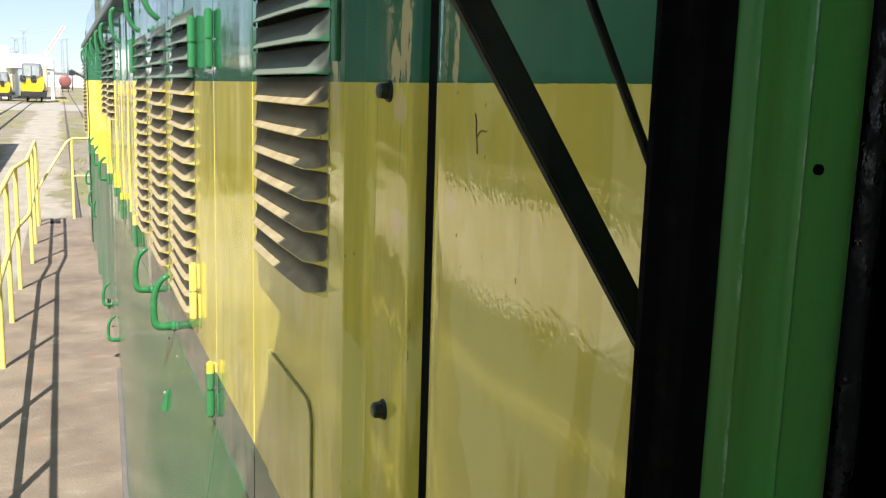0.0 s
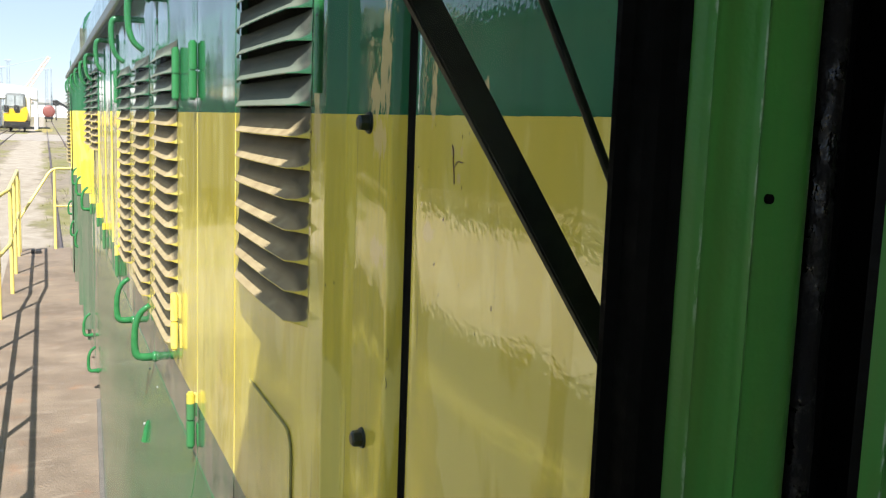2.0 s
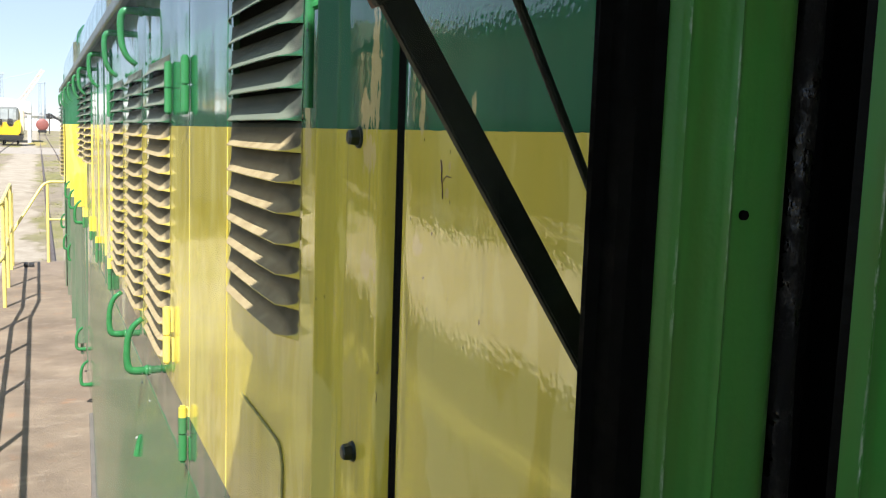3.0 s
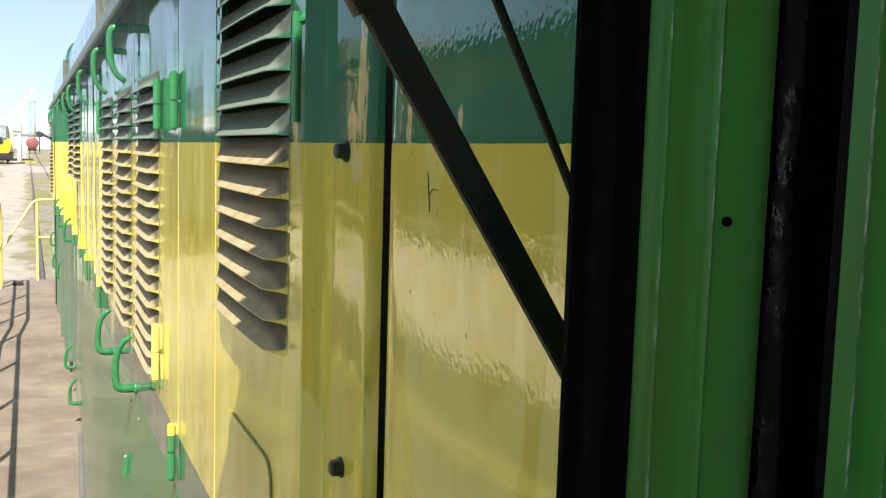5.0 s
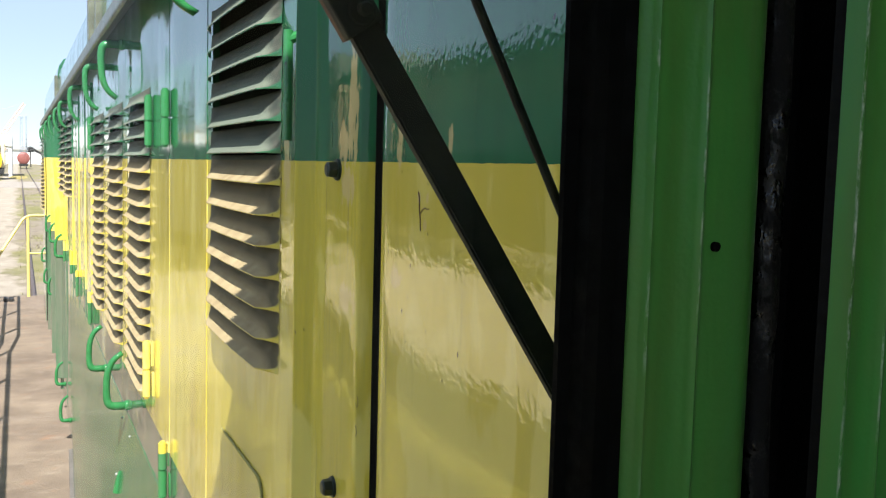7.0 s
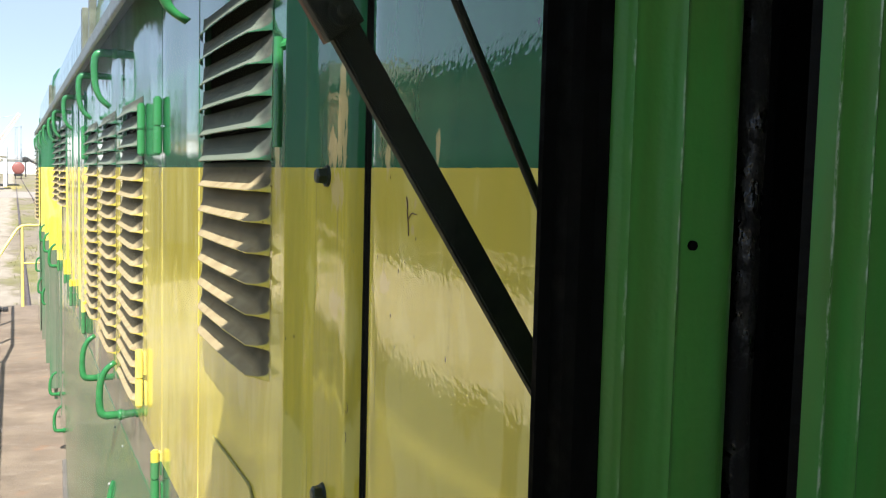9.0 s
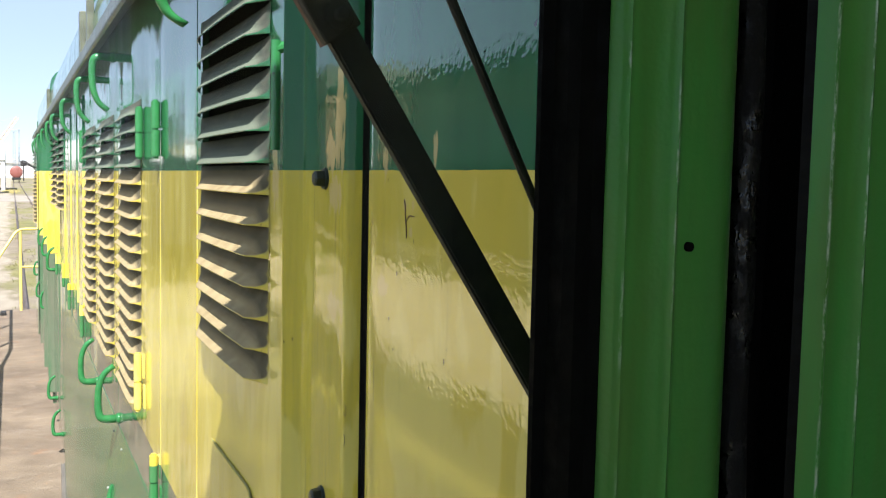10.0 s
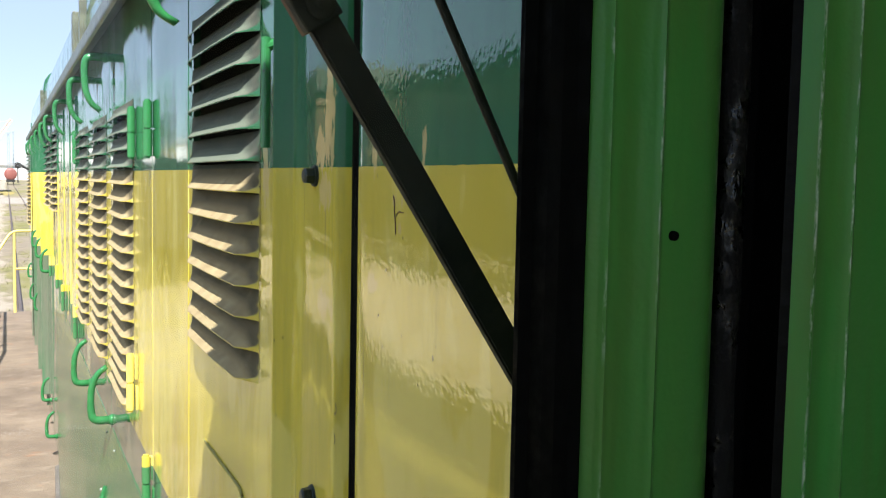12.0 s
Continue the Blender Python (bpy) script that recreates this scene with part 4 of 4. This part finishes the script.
def rail_machine(at, k, label):
    """A rail maintenance machine: chassis, cab with windows, yellow hood, boom, wheels."""
    m = holder("track_machine", None, at, label, "rail vehicle", group="track machines by the shed")
    part("chassis", boxed(-1.35 * k, 1.35 * k, 0, 11, 0.75 * k, 1.25 * k, 0.05), M_DARK, m)
    part("cab", boxed(-1.2 * k, 0.95 * k, 0.4, 3.2, 2.2 * k, 4.5 * k, 0.3 * k), M_GREYGREEN, m)
    part("windscreen", boxed(-1.0 * k, -0.2 * k, 0.3, 0.42, 2.95 * k, 4.2 * k, 0.05), M_PANE, m)
    part("windscreen", boxed(-0.08 * k, 0.72 * k, 0.3, 0.42, 2.95 * k, 4.2 * k, 0.05), M_PANE, m)
    outline = [(-1.25, 1.2), (-1.38, 1.5), (-1.38, 2.1), (-1.0, 2.2), (-0.8, 2.62), (-0.35, 2.7), (-0.12, 2.2), (0.3, 2.15), (0.5, 2.68), (1.05, 3.0), (1.22, 2.4), (1.12, 1.5), (0.9, 1.2)]
    bm = bmesh.new()
    fr = [bm.verts.new((x * k, -0.25, z * k)) for x, z in outline]
    bk = [bm.verts.new((x * k, 3.0, z * k)) for x, z in outline]
    bm.faces.new(fr), bm.faces.new(bk)
    for j in range(len(fr)):
        bm.faces.new((fr[j], fr[(j + 1) % len(fr)], bk[(j + 1) % len(fr)], bk[j]))
    part("bonnet", bm, M_MACH, m)
    part("buffer_beam", boxed(-1.4 * k, 1.4 * k, -0.5, 0.1, 0.55 * k, 1.15 * k, 0.08), M_DARK, m)
    part("side_cover", boxed(0.92 * k, 1.5 * k, 1.2, 10.5, 1.3 * k, 4.2 * k, 0.15 * k), M_CREAM, m)
    for lx, lz in ((-1.1 * k, 2.3 * k), (0.02 * k, 2.35 * k)):
        part("lamp", boxed(lx - 0.28 * k, lx + 0.3 * k, -0.5, -0.1, lz, lz + 0.75 * k, 0.12 * k), M_DARK, m)
    for wy in (1.5, 3.6, 8.2, 10):
        for wx in (-0.76 * k, 0.76 * k):
            bm = bmesh.new()
            bmesh.ops.create_cone(bm, cap_ends=True, segments=20, radius1=0.45 * k, radius2=0.45 * k, depth=0.16, matrix=pose(wx, wy, 0.45 * k, 0, 90, 0))
            part("wheel", bm, M_DARK, m)
    return m


rail_machine((-4.1, 152, GZ + 0.1), 1.25, "yellow rail machine with dark cab windows by the shed")
rail_machine((-8.6, 158, GZ + 0.1), 0.95, "smaller orange-yellow rail machine under the canopy")

# red tank wagon far down the line
tank = holder("tank_wagon", None, (0.85, 300, GZ), "faded red tank wagon far down the line", "tank wagon")
bm = bmesh.new()
bmesh.ops.create_uvsphere(bm, u_segments=24, v_segments=12, radius=1.0, matrix=Matrix.Translation((0, 0, 3.1)) @ Matrix.Diagonal((1.75, 0.5, 1.8, 1)))
bmesh.ops.create_cone(bm, cap_ends=False, segments=24, radius1=1.5, radius2=1.5, depth=12, matrix=Matrix.Translation((0, 6, 3.1)) @ Matrix.Diagonal((1.165, 1, 1.2, 1)) @ pose(0, 0, 0, 90, 0, 0))
part("tank", bm, M_RED, tank, smooth=True)
part("underframe", boxed(-1.2, 1.2, -0.5, 12.5, 0.8, 1.5, 0.05), M_DARK, tank)
for wy in (1.0, 3.0, 9, 11):
    for wx in (-0.76, 0.76):
        bm = bmesh.new()
        bmesh.ops.create_cone(bm, cap_ends=True, segments=16, radius1=0.5, radius2=0.5, depth=0.16, matrix=pose(wx, wy, 0.5, 0, 90, 0))
        part("wheel", bm, M_DARK, tank)


def lattice(bm, a, b, w0, w1, r, bays):
    """A four-legged lattice boom or mast from a to b."""
    a, b = Vector(a), Vector(b)
    d = (b - a).normalized()
    s = d.cross(Vector((0, 1, 0.01))).normalized()
    q = d.cross(s).normalized()
    rings = []
    for i in range(bays + 1):
        t = i / bays
        w = (w0 + (w1 - w0) * t) / 2
        c = a.lerp(b, t)
        rings.append([c + s * w * u + q * w * v for u, v in ((1, 1), (1, -1), (-1, -1), (-1, 1))])
    for j in range(4):
        tube(bm, [rings[0][j], rings[-1][j]], r, 5)
    for i in range(bays):
        for j in range(4):
            tube(bm, [rings[i][j], rings[i + 1][(j + 1) % 4]], r * 0.6, 4)
    return bm


# harbour crane and lattice masts on the horizon
crane = holder("crane", None, (-14, 420, GZ), "distant orange lattice harbour crane", "crane")
part("tower", lattice(bmesh.new(), (6, 0, 0), (5.6, 0, 13), 3, 2.5, 0.25, 7), M_CRANE, crane)
part("boom", lattice(bmesh.new(), (5.2, 0, 8.6), (15.9, 0, 25.2), 1.7, 0.9, 0.24, 10), M_CRANE, crane)
part("stay_cable", tube(bmesh.new(), [(15.9, 0, 25.2), (1.4, 0, 20.9), (-12, 0, 17)], 0.09, 5), M_MAST, crane)
part("machine_house", boxed(3, 9, -2, 3, 6, 10, 0.2), M_CRANE, crane)
for mx, h, w in ((-13.9, 23, 1.3), (-17.0, 20, 2.0), (0.6, 20, 1.1), (2.5, 20.3, 0.45)):
    mast = holder("lattice_mast", None, (mx, 430, GZ), "slender grey lattice mast on the horizon", "mast", "masts on the horizon")
    part("tower", lattice(bmesh.new(), (0, 0, 0), (0, 0, h), w * 1.2, w * 0.6, 0.12, 12), M_MAST, mast)
    part("head", boxed(-w, w, -0.5, 0.5, h, h + 0.7, 0.1), M_MAST, mast)

# low sheds, heaps and trees along the horizon
# the tan store is out of view, added to mirror gold in the hood
for bx, by, w, h, mat, lab in ((0, 520, 30, 9, M_WHITE, "low white warehouse on the horizon"), (32, 560, 26, 8, M_WHITE, "low white warehouse on the horizon"), (-70, 560, 40, 27, M_TAN, "unseen tall tan store, added for its reflection"), (70, 640, 60, 9, M_GREY, "low grey warehouse on the horizon")):
    hs = holder("warehouse", None, (bx, by, GZ), lab, "building", "warehouses on the horizon")
    part("wall", boxed(-w / 2, w / 2, 0, 20, 0, h * 0.8), mat, hs)
    bm = bmesh.new()
    ra = [bm.verts.new(p) for p in ((-w / 2 - 1, -1, h * 0.8), (0, -1, h), (w / 2 + 1, -1, h * 0.8))]
    rb = [bm.verts.new(p) for p in ((-w / 2 - 1, 21, h * 0.8), (0, 21, h), (w / 2 + 1, 21, h * 0.8))]
    bm.faces.new(ra), bm.faces.new(rb)
    for j in range(3):
        bm.faces.new((ra[j], ra[(j + 1) % 3], rb[(j + 1) % 3], rb[j]))
    part("roof", bm, M_GREY, hs)
dump = holder("conveyor", None, (5, 360, GZ), "dark loading conveyor beside the line", "conveyor")
part("arm", bar(bmesh.new(), (-2.0, 0, 7.0), (5.5, 0, 2.6), 0.8, 1.2), M_DARK, dump)
part("hopper", boxed(-2.6, -0.6, -1, 1, 5.2, 7.0, 0.3), M_DARK, dump)
part("leg", boxed(-1.8, -1.4, -0.6, 0.6, 0, 5.4), M_DARK, dump)
part("leg", boxed(3.6, 4.0, -0.6, 0.6, 0, 3.5), M_DARK, dump)

# unseen tan silo, depot and dark wagons on the far track, added to be mirrored in the paint
silo = holder("silo", None, (-24.2, 70, GZ), "unseen tan silo with a flat cap, added for its reflection", "silo")
bm = bmesh.new()
bmesh.ops.create_cone(bm, cap_ends=True, segments=28, radius1=1.5, radius2=1.45, depth=9.3, matrix=Matrix.Translation((0, 0, 4.65)))
part("shell", bm, M_TAN, silo, smooth=False)
bm = bmesh.new()
bmesh.ops.create_cone(bm, cap_ends=True, segments=28, radius1=1.65, radius2=1.5, depth=0.5, matrix=Matrix.Translation((0, 0, 9.5)))
part("cap", bm, M_TAN, silo)
depot = holder("depot", None, (-34, 80, GZ), "unseen long dark brick depot, added for its reflection in the hood", "building")
part("wall", boxed(-8, 8, -52, 60, 0, 10.2), M_BRICK, depot)
part("roof", boxed(-8.4, 8.4, -52.4, 60.4, 10.22, 10.9), M_DARK, depot)
part("tall_wing", boxed(-8.6, 8.06, 0, 32, 10.95, 13.6), M_BRICK, depot, "unseen taller block, added to darken the reflection")
for wy in range(-48, 58, 7):
    part("window", boxed(7.95, 8.03, wy, wy + 3, 2.5, 7.5), M_GLASSY, depot)
copy_thing(wag, pose(-15.2, 26, GZ))
copy_thing(wag, pose(-15.2, 50, GZ))

rng = random.Random(4)
# unseen slender poplar beside the depot, added to be mirrored in the hood paint
tree = holder("poplar_tree", None, (-19.3, 120, GZ), "unseen poplar with yellowing lower leaves, added for its reflection", "tree")
bm = tube(bmesh.new(), [(0, 0, 0), (0.08, 0, 4), (-0.05, 0.05, 8), (0.0, 0, 13)], 0.24, 9, tip=0.05)
for i in range(16):
    a, z = 2.4 * i, 2.2 + 0.65 * i
    tube(bm, [(0, 0, z), (0.5 * math.cos(a), 0.5 * math.sin(a), z + 0.8), (0.75 * math.cos(a), 0.75 * math.sin(a), z + 1.9)], 0.06, 5, tip=0.015)
part("trunk", bm, M_BARK, tree, smooth=True)
for name, z0, z1, mat, lab in (("lower_crown", 1.6, 6.6, M_GOLDLEAF, "yellowed lower leaves"), ("crown", 6.2, 15.2, M_POPLAR, "")):
    verts, faces = [], []
    for i in range(2600):
        z = rng.uniform(z0, z1)
        r = 2.3 * min(1, (15.6 - z) / 6) * rng.random() ** 0.5 * (0.75 + 0.25 * math.sin(3.1 * z))
        a = rng.uniform(0, 6.283)
        c = Vector((r * math.cos(a), r * math.sin(a), z))
        u = Vector((rng.gauss(0, 1), rng.gauss(0, 1), rng.gauss(0, 1))).normalized()
        v = u.cross(Vector((rng.gauss(0, 1), rng.gauss(0, 1), 0.3))).normalized()
        k = rng.uniform(0.14, 0.30)
        n = len(verts)
        verts += [tuple(c - u * k), tuple(c + v * k * 0.6), tuple(c + u * k), tuple(c - v * k * 0.6)]
        faces.append((n, n + 1, n + 2, n + 3))
    me = bpy.data.meshes.new(name)
    me.from_pydata(verts, [], faces)
    me.materials.append(mat)
    ob = new(name, me)
    ob.parent = tree
    if lab:
        tagged(ob, lab)
bm = bmesh.new()
for i in range(420):
    x, y = rng.uniform(-260, 320), rng.uniform(620, 760)
    r = rng.uniform(1.2, 3.2)
    bmesh.ops.create_icosphere(bm, subdivisions=1, radius=r, matrix=Matrix.Translation((x, y, GZ + rng.uniform(0.5, 5.0))) @ Matrix.Diagonal((1.4, 1, rng.uniform(0.7, 1.2), 1)))
for v in bm.verts:
    v.co += Vector((rng.uniform(-0.5, 0.5), rng.uniform(-0.5, 0.5), rng.uniform(-0.5, 0.5)))
tagged(part("tree_line", bm, M_FARTREE), "hazy line of trees along the horizon", "trees", kind="stuff")

# low mound added in place of a flat patch of yellow flowers
bm = bmesh.new()
bmesh.ops.create_grid(bm, x_segments=24, y_segments=16, size=1.0)
for v in bm.verts:
    r = min(1, v.co.length)
    v.co = Vector((v.co.x * 1.7, v.co.y * 22.0, 0.22 * (1 - r * r) * rng.uniform(0.7, 1.2) - 0.05))
bm.transform(Matrix.Translation((-0.5, 176, GZ)))
tagged(part("flower_patch", bm, M_OCHRE, smooth=True), "low ochre mound for a patch of yellow flowers in the grass", "heap")

# grass tufts along the rails and the path
verts, faces = [], []
for i in range(7000):
    y = 14 + 95 * rng.random() ** 1.5
    side = rng.choice((0, 0, 0, 0, 1))
    x = (rng.uniform(-0.35, 2.4), rng.uniform(-5.4, -3.2))[side]
    if abs(x) < 0.05 or math.sin(0.9 * y + 2.1 * x) + math.sin(0.37 * y - 1.3 * x) < rng.uniform(-0.6, 1.2):
        continue
    for b in range(4):
        a, h, w = rng.uniform(0, 6.283), rng.uniform(0.03, 0.09), rng.uniform(0.005, 0.011)
        dx, dy = math.cos(a), math.sin(a)
        lean = rng.uniform(0.02, 0.07)
        n = len(verts)
        cx, cy = x + rng.uniform(-0.09, 0.09), y + rng.uniform(-0.12, 0.12)
        verts += [(cx - dy * w, cy + dx * w, GZ), (cx + dy * w, cy - dx * w, GZ), (cx + dx * lean, cy + dy * lean, GZ + h)]
        faces.append((n, n + 1, n + 2))
me = bpy.data.meshes.new("grass")
me.from_pydata(verts, [], faces)
me.materials.append(M_GRASS)
tagged(new("grass", me), "dry green grass tufts along the rails", "grass", kind="stuff")
